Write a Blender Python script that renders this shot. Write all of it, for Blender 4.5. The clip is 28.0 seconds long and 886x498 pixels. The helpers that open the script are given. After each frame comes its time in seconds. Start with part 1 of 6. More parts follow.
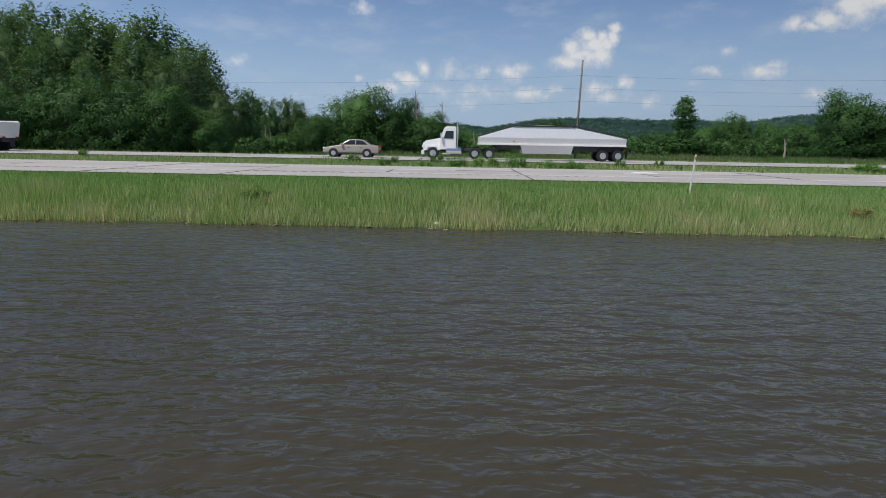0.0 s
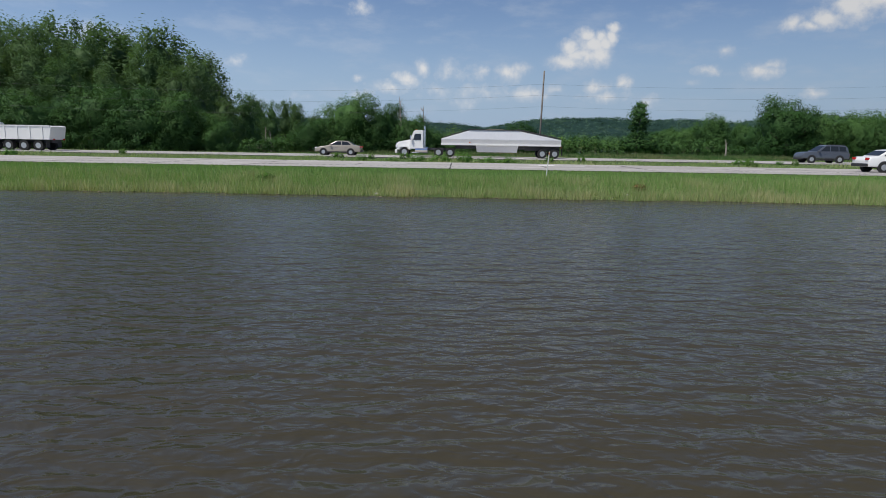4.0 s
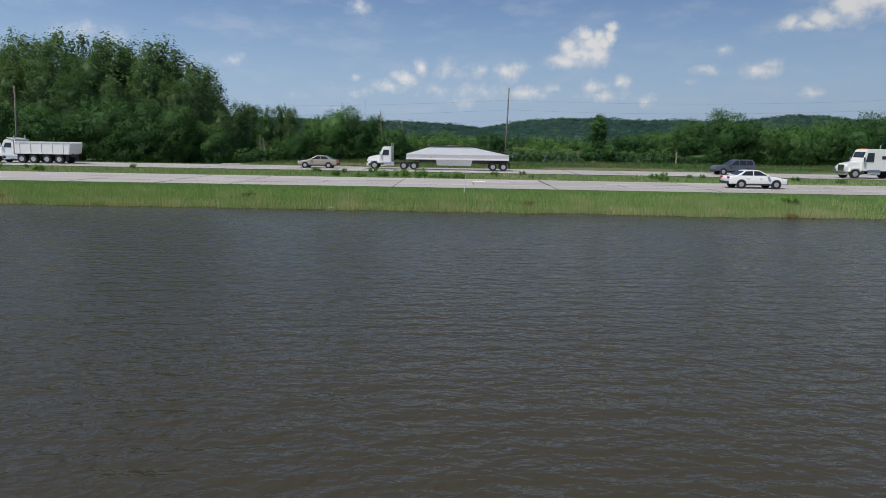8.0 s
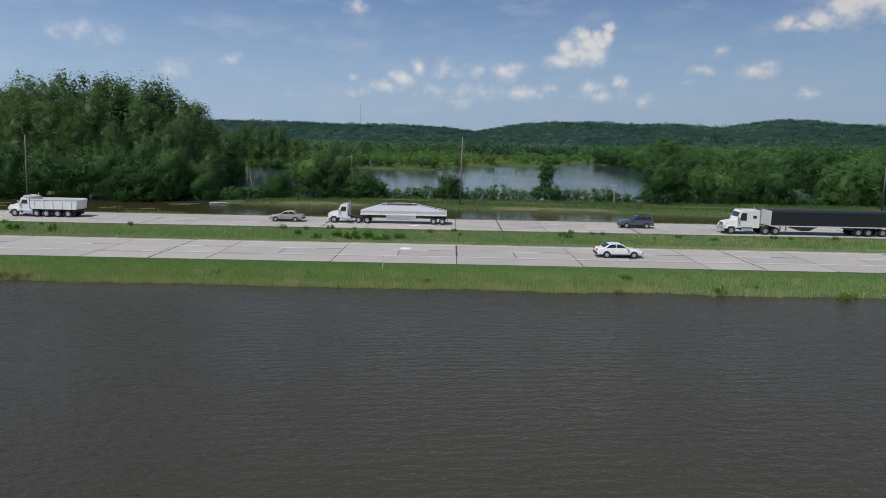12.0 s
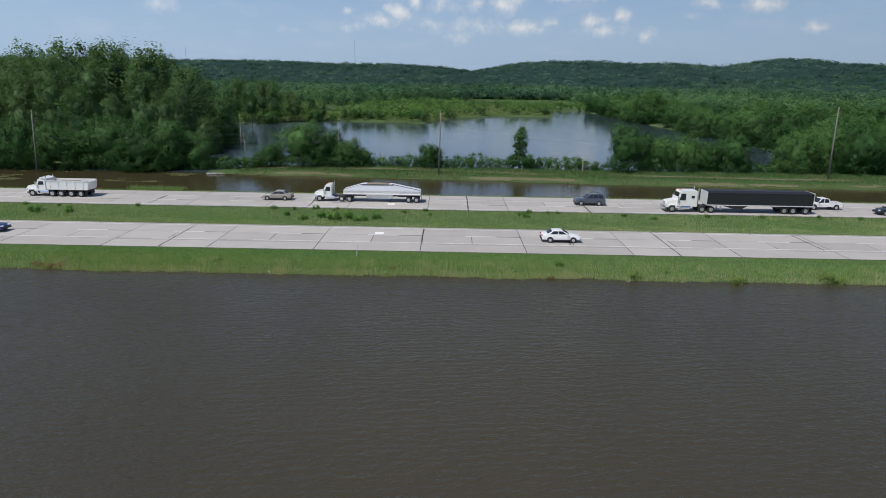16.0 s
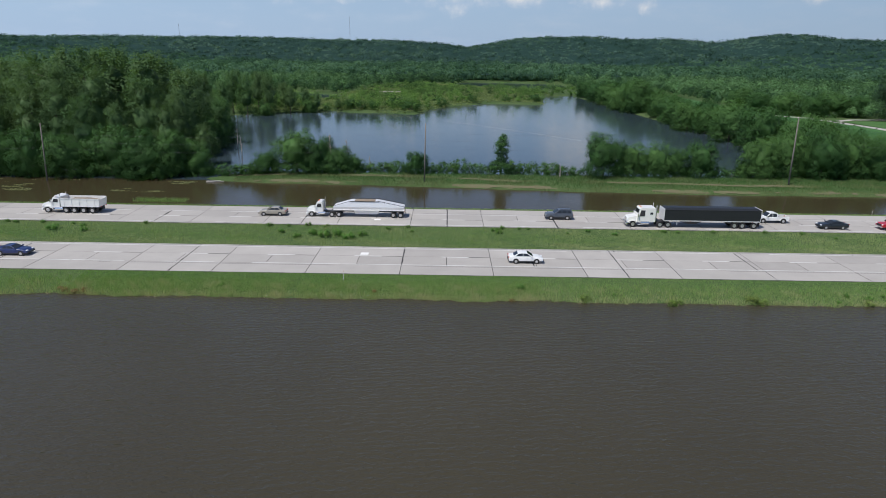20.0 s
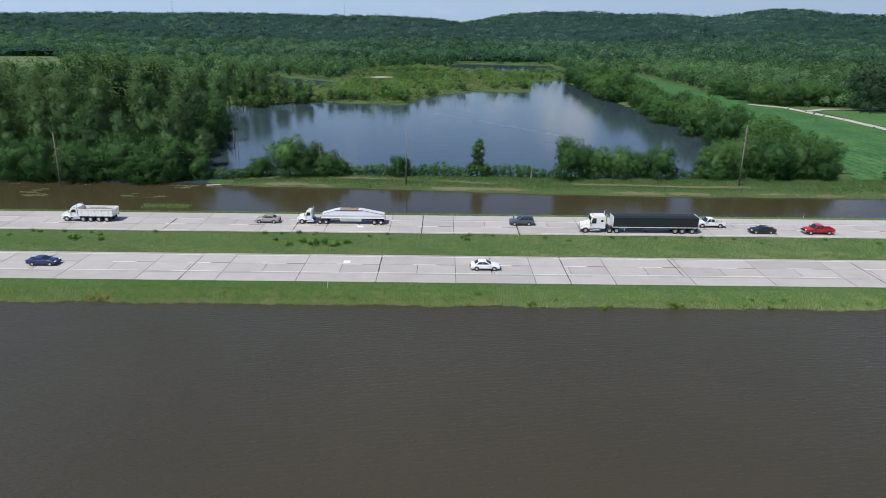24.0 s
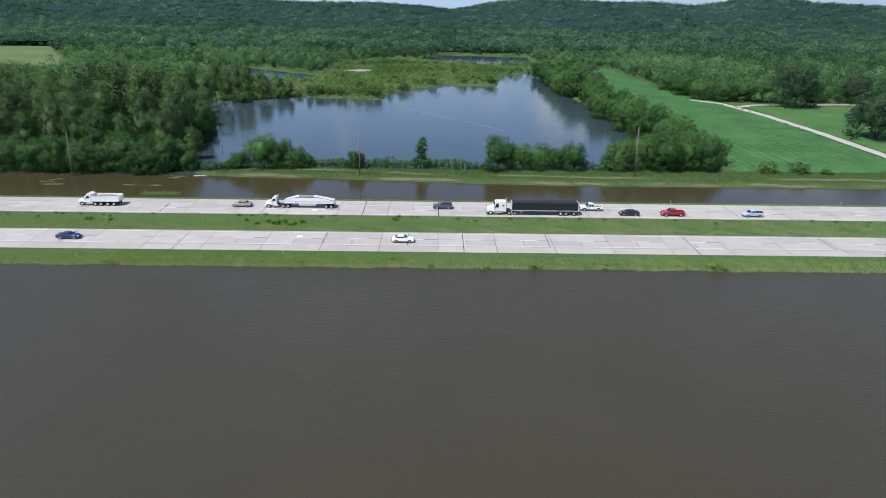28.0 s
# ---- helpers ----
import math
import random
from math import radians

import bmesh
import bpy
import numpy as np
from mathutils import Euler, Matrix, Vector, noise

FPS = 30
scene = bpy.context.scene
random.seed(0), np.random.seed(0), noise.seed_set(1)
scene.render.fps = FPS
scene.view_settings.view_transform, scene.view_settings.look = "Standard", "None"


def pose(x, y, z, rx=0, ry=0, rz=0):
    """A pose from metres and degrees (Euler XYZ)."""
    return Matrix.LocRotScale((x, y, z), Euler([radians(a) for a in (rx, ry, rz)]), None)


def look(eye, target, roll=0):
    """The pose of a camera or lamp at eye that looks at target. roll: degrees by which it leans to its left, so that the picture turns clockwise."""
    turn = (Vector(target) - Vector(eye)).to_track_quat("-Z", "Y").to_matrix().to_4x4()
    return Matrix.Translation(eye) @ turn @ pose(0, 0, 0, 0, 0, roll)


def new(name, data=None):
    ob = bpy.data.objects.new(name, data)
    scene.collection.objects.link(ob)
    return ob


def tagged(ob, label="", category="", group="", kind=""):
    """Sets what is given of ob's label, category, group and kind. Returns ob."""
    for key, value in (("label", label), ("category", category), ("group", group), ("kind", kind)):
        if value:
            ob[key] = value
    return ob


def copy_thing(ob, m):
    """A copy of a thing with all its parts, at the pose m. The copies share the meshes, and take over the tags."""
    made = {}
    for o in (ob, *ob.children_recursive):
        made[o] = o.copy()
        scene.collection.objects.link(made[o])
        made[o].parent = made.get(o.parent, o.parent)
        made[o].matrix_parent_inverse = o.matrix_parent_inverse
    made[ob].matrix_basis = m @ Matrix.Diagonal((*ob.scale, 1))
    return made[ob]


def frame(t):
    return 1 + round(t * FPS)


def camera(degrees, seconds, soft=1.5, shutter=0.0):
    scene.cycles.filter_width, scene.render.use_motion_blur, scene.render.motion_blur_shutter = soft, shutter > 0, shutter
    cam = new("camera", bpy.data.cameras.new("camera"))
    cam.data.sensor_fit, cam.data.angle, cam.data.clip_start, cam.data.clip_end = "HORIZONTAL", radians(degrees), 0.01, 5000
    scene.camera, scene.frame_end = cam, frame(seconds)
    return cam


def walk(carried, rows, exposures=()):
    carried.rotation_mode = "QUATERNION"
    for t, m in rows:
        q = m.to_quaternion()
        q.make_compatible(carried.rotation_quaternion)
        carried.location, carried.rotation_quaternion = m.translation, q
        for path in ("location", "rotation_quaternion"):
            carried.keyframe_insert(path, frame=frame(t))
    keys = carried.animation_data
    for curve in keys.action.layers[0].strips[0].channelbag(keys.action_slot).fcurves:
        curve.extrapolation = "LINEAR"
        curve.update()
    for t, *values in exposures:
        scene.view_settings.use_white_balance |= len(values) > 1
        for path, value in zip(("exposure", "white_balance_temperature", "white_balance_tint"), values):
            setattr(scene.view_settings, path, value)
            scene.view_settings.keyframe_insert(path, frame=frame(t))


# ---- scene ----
cam = camera(71.30, 28.0, soft=0.9)
# seconds, x, y, z, yaw, pitch, roll
ROWS = [
    (0.0, 29.24, 76.47, 2.43, 1.43, -9.69, -0.98),
    (0.5, 29.65, 74.99, 2.46, 1.40, -9.70, -1.00),
    (1.0, 30.06, 73.43, 2.47, 1.38, -9.70, -1.01),
    (1.5, 30.45, 71.83, 2.49, 1.37, -9.70, -1.01),
    (2.0, 30.84, 70.27, 2.52, 1.35, -9.69, -1.00),
    (2.5, 31.28, 68.79, 2.55, 1.35, -9.70, -0.97),
    (3.0, 31.73, 67.44, 2.56, 1.35, -9.70, -0.94),
    (3.5, 32.11, 66.20, 2.55, 1.35, -9.68, -0.90),
    (5.5, 33.94, 60.29, 2.48, 1.28, -9.76, -0.95),
    (6.0, 34.44, 59.40, 2.48, 1.27, -9.76, -0.95),
    (6.5, 34.92, 58.32, 2.59, 1.25, -9.76, -0.95),
    (7.0, 35.42, 57.12, 2.93, 1.22, -9.76, -0.94),
    (7.5, 36.00, 55.90, 3.53, 1.20, -9.76, -0.93),
    (8.0, 36.67, 54.70, 4.37, 1.18, -9.76, -0.92),
    (8.5, 37.41, 53.49, 5.40, 1.16, -9.75, -0.92),
    (9.0, 38.21, 52.14, 6.55, 1.13, -9.73, -0.92),
    (9.5, 39.07, 50.60, 7.71, 1.10, -9.70, -0.94),
    (10.0, 40.03, 48.92, 8.81, 1.06, -9.68, -0.95),
    (10.5, 41.04, 47.19, 9.82, 1.03, -9.70, -0.97),
    (11.0, 42.03, 45.49, 10.76, 1.00, -9.74, -1.00),
    (11.5, 42.92, 43.83, 11.65, 0.98, -9.76, -1.02),
    (12.0, 43.64, 42.22, 12.52, 0.95, -9.77, -1.03),
    (12.5, 44.26, 40.67, 13.38, 0.92, -9.78, -1.03),
    (14.5, 46.17, 36.00, 16.99, 0.79, -12.38, -0.98),
    (15.0, 46.62, 35.00, 17.87, 0.77, -13.59, -0.96),
    (15.5, 47.04, 33.92, 18.83, 0.75, -14.49, -0.93),
    (16.0, 47.36, 32.85, 19.85, 0.72, -15.32, -0.91),
    (16.5, 47.61, 31.87, 20.88, 0.69, -16.17, -0.88),
    (17.0, 47.86, 30.95, 21.91, 0.67, -16.42, -0.87),
    (17.5, 48.18, 30.02, 22.95, 0.65, -16.47, -0.87),
    (18.0, 48.54, 29.12, 23.99, 0.61, -16.64, -0.87),
    (18.5, 48.90, 28.28, 25.05, 0.57, -16.76, -0.87),
    (19.0, 49.25, 27.46, 26.13, 0.52, -17.07, -0.86),
    (19.5, 49.61, 26.61, 27.21, 0.48, -17.36, -0.84),
    (20.0, 49.99, 25.68, 28.26, 0.44, -17.64, -0.80),
    (20.5, 50.37, 24.66, 29.31, 0.39, -17.96, -0.76),
    (21.0, 50.75, 23.56, 30.39, 0.35, -18.26, -0.71),
    (21.5, 51.14, 22.41, 31.52, 0.31, -18.58, -0.67),
    (23.5, 53.36, 16.68, 36.24, 0.16, -19.73, -0.61),
    (24.0, 54.20, 14.56, 37.61, 0.16, -19.99, -0.61),
    (24.5, 55.22, 12.11, 38.88, 0.13, -20.25, -0.61),
    (25.0, 56.55, 9.13, 40.07, 0.10, -20.46, -0.62),
    (25.5, 58.18, 5.64, 41.25, 0.06, -20.58, -0.64),
    (26.0, 60.03, 1.72, 42.49, -0.00, -20.67, -0.67),
    (26.5, 61.96, -2.51, 43.75, -0.08, -20.82, -0.70),
    (27.0, 63.95, -6.98, 44.96, -0.17, -21.03, -0.74),
    (27.5, 65.96, -11.61, 46.16, -0.26, -21.29, -0.78),
    (28.0, 68.00, -16.30, 47.36, -0.36, -21.38, -0.82),
]
walk(cam, [(t, pose(x, y, z, 90 + pitch, roll, yaw)) for t, x, y, z, yaw, pitch, roll in ROWS],
     exposures=[(0, -0.14, 6500, 10), (9, -0.15, 6500, 10), (12.5, -0.22, 6450, 10), (15, -0.15, 6400, 10), (17, -0.03, 6380, 10),
                (20, 0.0, 6350, 10), (25, 0.24, 6260, 10), (28, 0.38, 6220, 10)])

# ---------------------------------------------------------------- light
SUN_TO = Vector((-0.38, -0.34, 0.86)).normalized()
world = bpy.data.worlds.new("world")
scene.world = world
world.use_nodes = True
wn, wl = world.node_tree.nodes, world.node_tree.links
wn.clear()


def wnode(kind, **sets):
    n = wn.new(kind)
    for k, v in sets.items():
        n.inputs[int(k[1:])].default_value = v
    return n


def wmath(op, a, b=None, c=None):
    n = wn.new("ShaderNodeMath")
    n.operation = op
    for i, s in enumerate((a, b, c)):
        if s is None:
            continue
        if isinstance(s, (int, float)):
            n.inputs[i].default_value = s
        else:
            wl.new(s, n.inputs[i])
    return n.outputs[0]


sky = wn.new("ShaderNodeTexSky")
sky.sky_type = "NISHITA"
sky.sun_disc = False
sky.sun_elevation = math.asin(SUN_TO.z)
sky.sun_rotation = math.atan2(SUN_TO.x, SUN_TO.y)
sky.air_density, sky.dust_density, sky.ozone_density = 1.0, 0.35, 3.0
wtc = wn.new("ShaderNodeTexCoord")
wdir = wn.new("ShaderNodeVectorMath")
wdir.operation = "NORMALIZE"
wl.new(wtc.outputs["Generated"], wdir.inputs[0])
# uneven outlines: the directions in which the puffs stand are stirred a little
stir = wn.new("ShaderNodeTexNoise")
stir.inputs["Scale"].default_value, stir.inputs["Detail"].default_value = 24, 4
wl.new(wdir.outputs[0], stir.inputs["Vector"])
stirred = wn.new("ShaderNodeVectorMath")
stirred.operation = "MULTIPLY_ADD"
stirred.inputs[1].default_value = (0.035, 0.035, 0.022)
wl.new(stir.outputs["Color"], stirred.inputs[0])
shift = wn.new("ShaderNodeVectorMath")
shift.operation = "SUBTRACT"
shift.inputs[1].default_value = (0.0175, 0.0175, 0.011)
wl.new(wdir.outputs[0], shift.inputs[0])
wl.new(shift.outputs[0], stirred.inputs[2])


def wnoise(scale, detail, stretch=1.0):
    mp = wn.new("ShaderNodeMapping")
    mp.inputs["Scale"].default_value = (1, 1, stretch)
    wl.new(wdir.outputs[0], mp.inputs["Vector"])
    n = wn.new("ShaderNodeTexNoise")
    n.inputs["Scale"].default_value, n.inputs["Detail"].default_value = scale, detail
    n.inputs["Roughness"].default_value = 0.6
    wl.new(mp.outputs[0], n.inputs["Vector"])
    return n.outputs["Fac"]


fine, broad = wnoise(46, 8), wnoise(11, 6, 3.0)
# cumulus puffs: azimuth, elevation, half width, half height (degrees), weight
PUFFS = [
    (9.3, 7.2, 1.7, 0.8, 1.0), (10.6, 7.6, 1.8, 1.1, 1.0), (12.0, 7.7, 1.7, 1.1, 1.0), (9.9, 8.3, 1.1, 0.8, 1.0), (11.3, 8.5, 1.6, 1.0, 1.0), (12.6, 8.7, 1.2, 0.9, 1.0),
    (10.8, 9.3, 0.9, 0.7, 1.0), (12.2, 9.2, 0.9, 0.7, 0.95), (13.5, 9.9, 0.75, 0.6, 1.0), (13.3, 9.2, 0.8, 0.7, 1.0),
    (-6.2, 4.9, 1.8, 0.6, 0.9), (-4.8, 5.6, 1.3, 0.7, 0.9), (-3.5, 6.6, 0.9, 0.8, 0.9), (-0.9, 6.4, 1.3, 1.1, 0.75), (1.7, 6.3, 1.3, 0.9, 0.75),
    (4.3, 6.3, 1.7, 1.0, 0.85), (5.4, 6.7, 1.2, 0.6, 0.8), (6.4, 4.4, 2.8, 0.8, 0.66), (8.4, 4.9, 1.2, 0.6, 0.6), (12.2, 5.0, 1.2, 0.8, 0.85), (14.3, 5.3, 0.9, 0.9, 0.85), (12.9, 4.3, 2.2, 0.7, 0.75),
    (2.0, 4.6, 3.4, 1.1, 0.5), (-2.0, 4.6, 3.0, 1.1, 0.48), (0.6, 3.6, 1.4, 0.8, 0.6), (-8.5, 4.4, 2.4, 0.6, 0.45), (-8.7, 5.6, 0.8, 0.4, 0.6),
    (25.2, 6.1, 1.5, 0.8, 0.95), (25.9, 6.6, 1.0, 0.6, 0.8), (21.2, 6.2, 1.1, 0.5, 0.75), (22.2, 7.7, 0.9, 0.6, 0.6), (28.8, 4.3, 1.0, 0.5, 0.75), (19.8, 5.4, 1.0, 0.4, 0.4),
    (16.9, 3.8, 0.9, 0.6, 0.75), (29.2, 9.7, 1.6, 0.9, 1.0), (31.0, 10.6, 2.2, 1.5, 1.0), (33.5, 10.8, 2.6, 1.6, 1.0), (26.9, 9.5, 1.2, 0.8, 1.0), (28.0, 9.2, 1.3, 0.5, 0.9),
    (-8.6, 11.2, 1.3, 0.9, 0.55), (-24.0, 5.6, 1.6, 0.9, 0.6), (-19.3, 6.7, 1.2, 0.7, 0.5), (1.0, 3.3, 1.0, 0.5, 0.5),
    (-30.0, 8.0, 3.0, 1.2, 0.5), (-14.0, 4.0, 1.4, 0.5, 0.4), (48.0, 14.0, 6.0, 3.0, 1.0), (-55.0, 16.0, 7.0, 3.0, 0.9),
    (70.0, 30.0, 10.0, 5.0, 0.9), (-100.0, 25.0, 9.0, 4.0, 0.9), (130.0, 22.0, 10.0, 5.0, 1.0), (180.0, 35.0, 12.0, 6.0, 0.9),
]
cover = None
for az, el, hw, hh, wt in PUFFS:
    a, e = radians(az), radians(el)
    centre = Vector((math.sin(a) * math.cos(e), math.cos(a) * math.cos(e), math.sin(e)))
    sub = wn.new("ShaderNodeVectorMath")
    sub.operation = "SUBTRACT"
    sub.inputs[1].default_value = centre
    wl.new(stirred.outputs[0], sub.inputs[0])
    mul = wn.new("ShaderNodeVectorMath")
    mul.operation = "MULTIPLY"
    mul.inputs[1].default_value = (1 / radians(hw), 1 / radians(hw), 1 / radians(hh))
    wl.new(sub.outputs[0], mul.inputs[0])
    ln = wn.new("ShaderNodeVectorMath")
    ln.operation = "LENGTH"
    wl.new(mul.outputs[0], ln.inputs[0])
    inside = wmath("MULTIPLY", wmath("MAXIMUM", wmath("SUBTRACT", 1.35, ln.outputs["Value"]), 0.0), wt)
    cover = inside if cover is None else wmath("MAXIMUM", cover, inside)
ragged = wmath("ADD", cover, wmath("MULTIPLY", wmath("SUBTRACT", fine, 0.47), 1.7))
gate = wmath("MULTIPLY", ragged, wmath("MINIMUM", wmath("MULTIPLY", cover, 4.0), 1.0))
mr = wn.new("ShaderNodeMapRange")
mr.interpolation_type = "SMOOTHSTEP"
mr.inputs["From Min"].default_value, mr.inputs["From Max"].default_value = 0.02, 1.35
wl.new(gate, mr.inputs["Value"])
veil = wn.new("ShaderNodeMapRange")
veil.interpolation_type = "SMOOTHSTEP"
veil.inputs["From Min"].default_value, veil.inputs["From Max"].default_value = 0.46, 0.78
veil.inputs["To Max"].default_value = 0.32
wl.new(broad, veil.inputs["Value"])
soft_edge = wmath("MULTIPLY", wmath("MINIMUM", wmath("MULTIPLY", cover, 0.55), 0.6), wmath("ADD", fine, 0.05))
mask = wmath("MAXIMUM", wmath("MAXIMUM", wmath("MULTIPLY", mr.outputs[0], 0.92), soft_edge), veil.outputs[0])
skymul = wn.new("ShaderNodeVectorMath")
skymul.operation = "MULTIPLY"
skymul.inputs[1].default_value = (0.088, 0.089, 0.099)
wl.new(sky.outputs[0], skymul.inputs[0])
cmix = wn.new("ShaderNodeMix")
cmix.data_type = "RGBA"
wl.new(mask, cmix.inputs["Factor"])
# haze towards the horizon
sep = wn.new("ShaderNodeSeparateXYZ")
wl.new(wdir.outputs[0], sep.inputs[0])
low = wn.new("ShaderNodeMapRange")
low.interpolation_type = "SMOOTHSTEP"
low.inputs["From Min"].default_value, low.inputs["From Max"].default_value = 0.0, 0.22
low.inputs["To Min"].default_value, low.inputs["To Max"].default_value = 0.85, 0.0
wl.new(sep.outputs["Z"], low.inputs["Value"])
haze = wn.new("ShaderNodeMix")
haze.data_type = "RGBA"
haze.inputs["B"].default_value = (0.33, 0.46, 0.65, 1)
wl.new(low.outputs[0], haze.inputs["Factor"])
wl.new(skymul.outputs[0], haze.inputs["A"])
wl.new(haze.outputs["Result"], cmix.inputs["A"])
shade = wn.new("ShaderNodeMix")
shade.data_type = "RGBA"
shade.inputs["A"].default_value, shade.inputs["B"].default_value = (0.50, 0.57, 0.68, 1), (0.79, 0.79, 0.79, 1)
thick = wn.new("ShaderNodeMapRange")
thick.inputs["From Min"].default_value, thick.inputs["From Max"].default_value = 0.2, 1.1
wl.new(gate, thick.inputs["Value"])
wl.new(thick.outputs[0], shade.inputs["Factor"])
wl.new(shade.outputs["Result"], cmix.inputs["B"])
bg = wn.new("ShaderNodeBackground")
bg.inputs["Strength"].default_value = 1.0
# the sky is a little brighter towards the sun's side
side = wn.new("ShaderNodeVectorMath")
side.operation = "SCALE"
wl.new(cmix.outputs["Result"], side.inputs[0])
wl.new(wmath("SUBTRACT", 1.0, wmath("MULTIPLY", sep.outputs["X"], 0.22)), side.inputs["Scale"])
wl.new(side.outputs[0], bg.inputs["Color"])
wout = wn.new("ShaderNodeOutputWorld")
wl.new(bg.outputs[0], wout.inputs["Surface"])

sun = new("sun", bpy.data.lights.new("sun", "SUN"))
sun.data.energy, sun.data.angle, sun.data.color = 4.1, radians(0.6), (1.0, 0.95, 0.87)
sun.matrix_world = look(SUN_TO * 100, (0, 0, 0))



# ---------------------------------------------------------------- materials
def material(name, colour, rough=0.7, metal=0.0, vary=0.25, grain=3.0, coarse=0.25, bump=0.0, spec=0.5, per_object=0.0,
             per_island=0.0, second=None, coords="Position"):
    m = bpy.data.materials.new(name)
    m.use_nodes = True
    n, l = m.node_tree.nodes, m.node_tree.links
    b = n["Principled BSDF"]
    b.inputs["Roughness"].default_value, b.inputs["Metallic"].default_value = rough, metal
    b.inputs["Specular IOR Level"].default_value = spec
    if coords == "Object":
        pos = n.new("ShaderNodeTexCoord").outputs["Object"]
    else:
        pos = n.new("ShaderNodeNewGeometry").outputs["Position"]
    n1, n2 = n.new("ShaderNodeTexNoise"), n.new("ShaderNodeTexNoise")
    for node, scale in ((n1, grain), (n2, coarse)):
        node.inputs["Scale"].default_value, node.inputs["Detail"].default_value = scale, 5
        l.new(pos, node.inputs["Vector"])

    def mth(op, a, b2):
        q = n.new("ShaderNodeMath")
        q.operation = op
        for i, s in enumerate((a, b2)):
            if isinstance(s, (int, float)):
                q.inputs[i].default_value = s
            else:
                l.new(s, q.inputs[i])
        return q.outputs[0]

    total = mth("MULTIPLY", mth("ADD", n1.outputs["Fac"], n2.outputs["Fac"]), 0.5)
    value = mth("ADD", 1 - vary, mth("MULTIPLY", total, 2 * vary))
    if per_object:
        value = mth("MULTIPLY", value, mth("ADD", 1 - per_object / 2, mth("MULTIPLY", n.new("ShaderNodeObjectInfo").outputs["Random"], per_object)))
    if per_island:
        value = mth("MULTIPLY", value, mth("ADD", 1 - per_island / 2, mth("MULTIPLY", n.new("ShaderNodeNewGeometry").outputs["Random Per Island"], per_island)))
    base = n.new("ShaderNodeMix")
    base.data_type = "RGBA"
    base.inputs["A"].default_value = (*colour, 1)
    base.inputs["B"].default_value = (*(second or colour), 1)
    if second:
        r = n.new("ShaderNodeMapRange")
        r.inputs["From Min"].default_value, r.inputs["From Max"].default_value = 0.42, 0.62
        l.new(total, r.inputs["Value"])
        l.new(r.outputs[0], base.inputs["Factor"])
    sc = n.new("ShaderNodeVectorMath")
    sc.operation = "SCALE"
    l.new(base.outputs["Result"], sc.inputs[0])
    l.new(value, sc.inputs["Scale"])
    l.new(sc.outputs[0], b.inputs["Base Color"])
    if bump:
        bp = n.new("ShaderNodeBump")
        bp.inputs["Strength"].default_value, bp.inputs["Distance"].default_value = min(1, bump), 0.05
        l.new(n1.outputs["Fac"], bp.inputs["Height"])
        l.new(bp.outputs[0], b.inputs["Normal"])
    return m


def leaf_material(name, colour, second, spread=0.9, glow=0.25, per_object=0.35, tint=False, spec=0.12):
    """Leaves: a diffuse face that lets some light through, its tone changing from leaf to leaf and from tree to tree."""
    m = bpy.data.materials.new(name)
    m.use_nodes = True
    n, l = m.node_tree.nodes, m.node_tree.links
    b = n["Principled BSDF"]
    b.inputs["Roughness"].default_value = 0.55
    b.inputs["Specular IOR Level"].default_value = spec
    island = n.new("ShaderNodeNewGeometry").outputs["Random Per Island"]
    if tint:
        at = n.new("ShaderNodeAttribute")
        at.attribute_name = "tint"
        obj = at.outputs["Fac"]
    else:
        obj = n.new("ShaderNodeObjectInfo").outputs["Random"]
    mix = n.new("ShaderNodeMix")
    mix.data_type = "RGBA"
    mix.inputs["A"].default_value, mix.inputs["B"].default_value = (*colour, 1), (*second, 1)
    l.new(obj, mix.inputs["Factor"])
    mr1 = n.new("ShaderNodeMapRange")
    mr1.inputs["To Min"].default_value, mr1.inputs["To Max"].default_value = 1 - spread / 2, 1 + spread / 2
    l.new(island, mr1.inputs["Value"])
    mr2 = n.new("ShaderNodeMapRange")
    mr2.inputs["To Min"].default_value, mr2.inputs["To Max"].default_value = 1 + per_object / 2, 1 - per_object / 2
    l.new(obj, mr2.inputs["Value"])
    mul = n.new("ShaderNodeMath")
    mul.operation = "MULTIPLY"
    l.new(mr1.outputs[0], mul.inputs[0])
    l.new(mr2.outputs[0], mul.inputs[1])
    sc = n.new("ShaderNodeVectorMath")
    sc.operation = "SCALE"
    l.new(mix.outputs["Result"], sc.inputs[0])
    l.new(mul.outputs[0], sc.inputs["Scale"])
    l.new(sc.outputs[0], b.inputs["Base Color"])
    tr = n.new("ShaderNodeBsdfTranslucent")
    warm = n.new("ShaderNodeVectorMath")
    warm.operation = "MULTIPLY"
    warm.inputs[1].default_value = (1.3, 1.35, 0.7)
    l.new(sc.outputs[0], warm.inputs[0])
    l.new(warm.outputs[0], tr.inputs["Color"])
    ms = n.new("ShaderNodeMixShader")
    ms.inputs[0].default_value = glow
    l.new(b.outputs[0], ms.inputs[1])
    l.new(tr.outputs[0], ms.inputs[2])
    l.new(ms.outputs[0], n["Material Output"].inputs["Surface"])
    return m


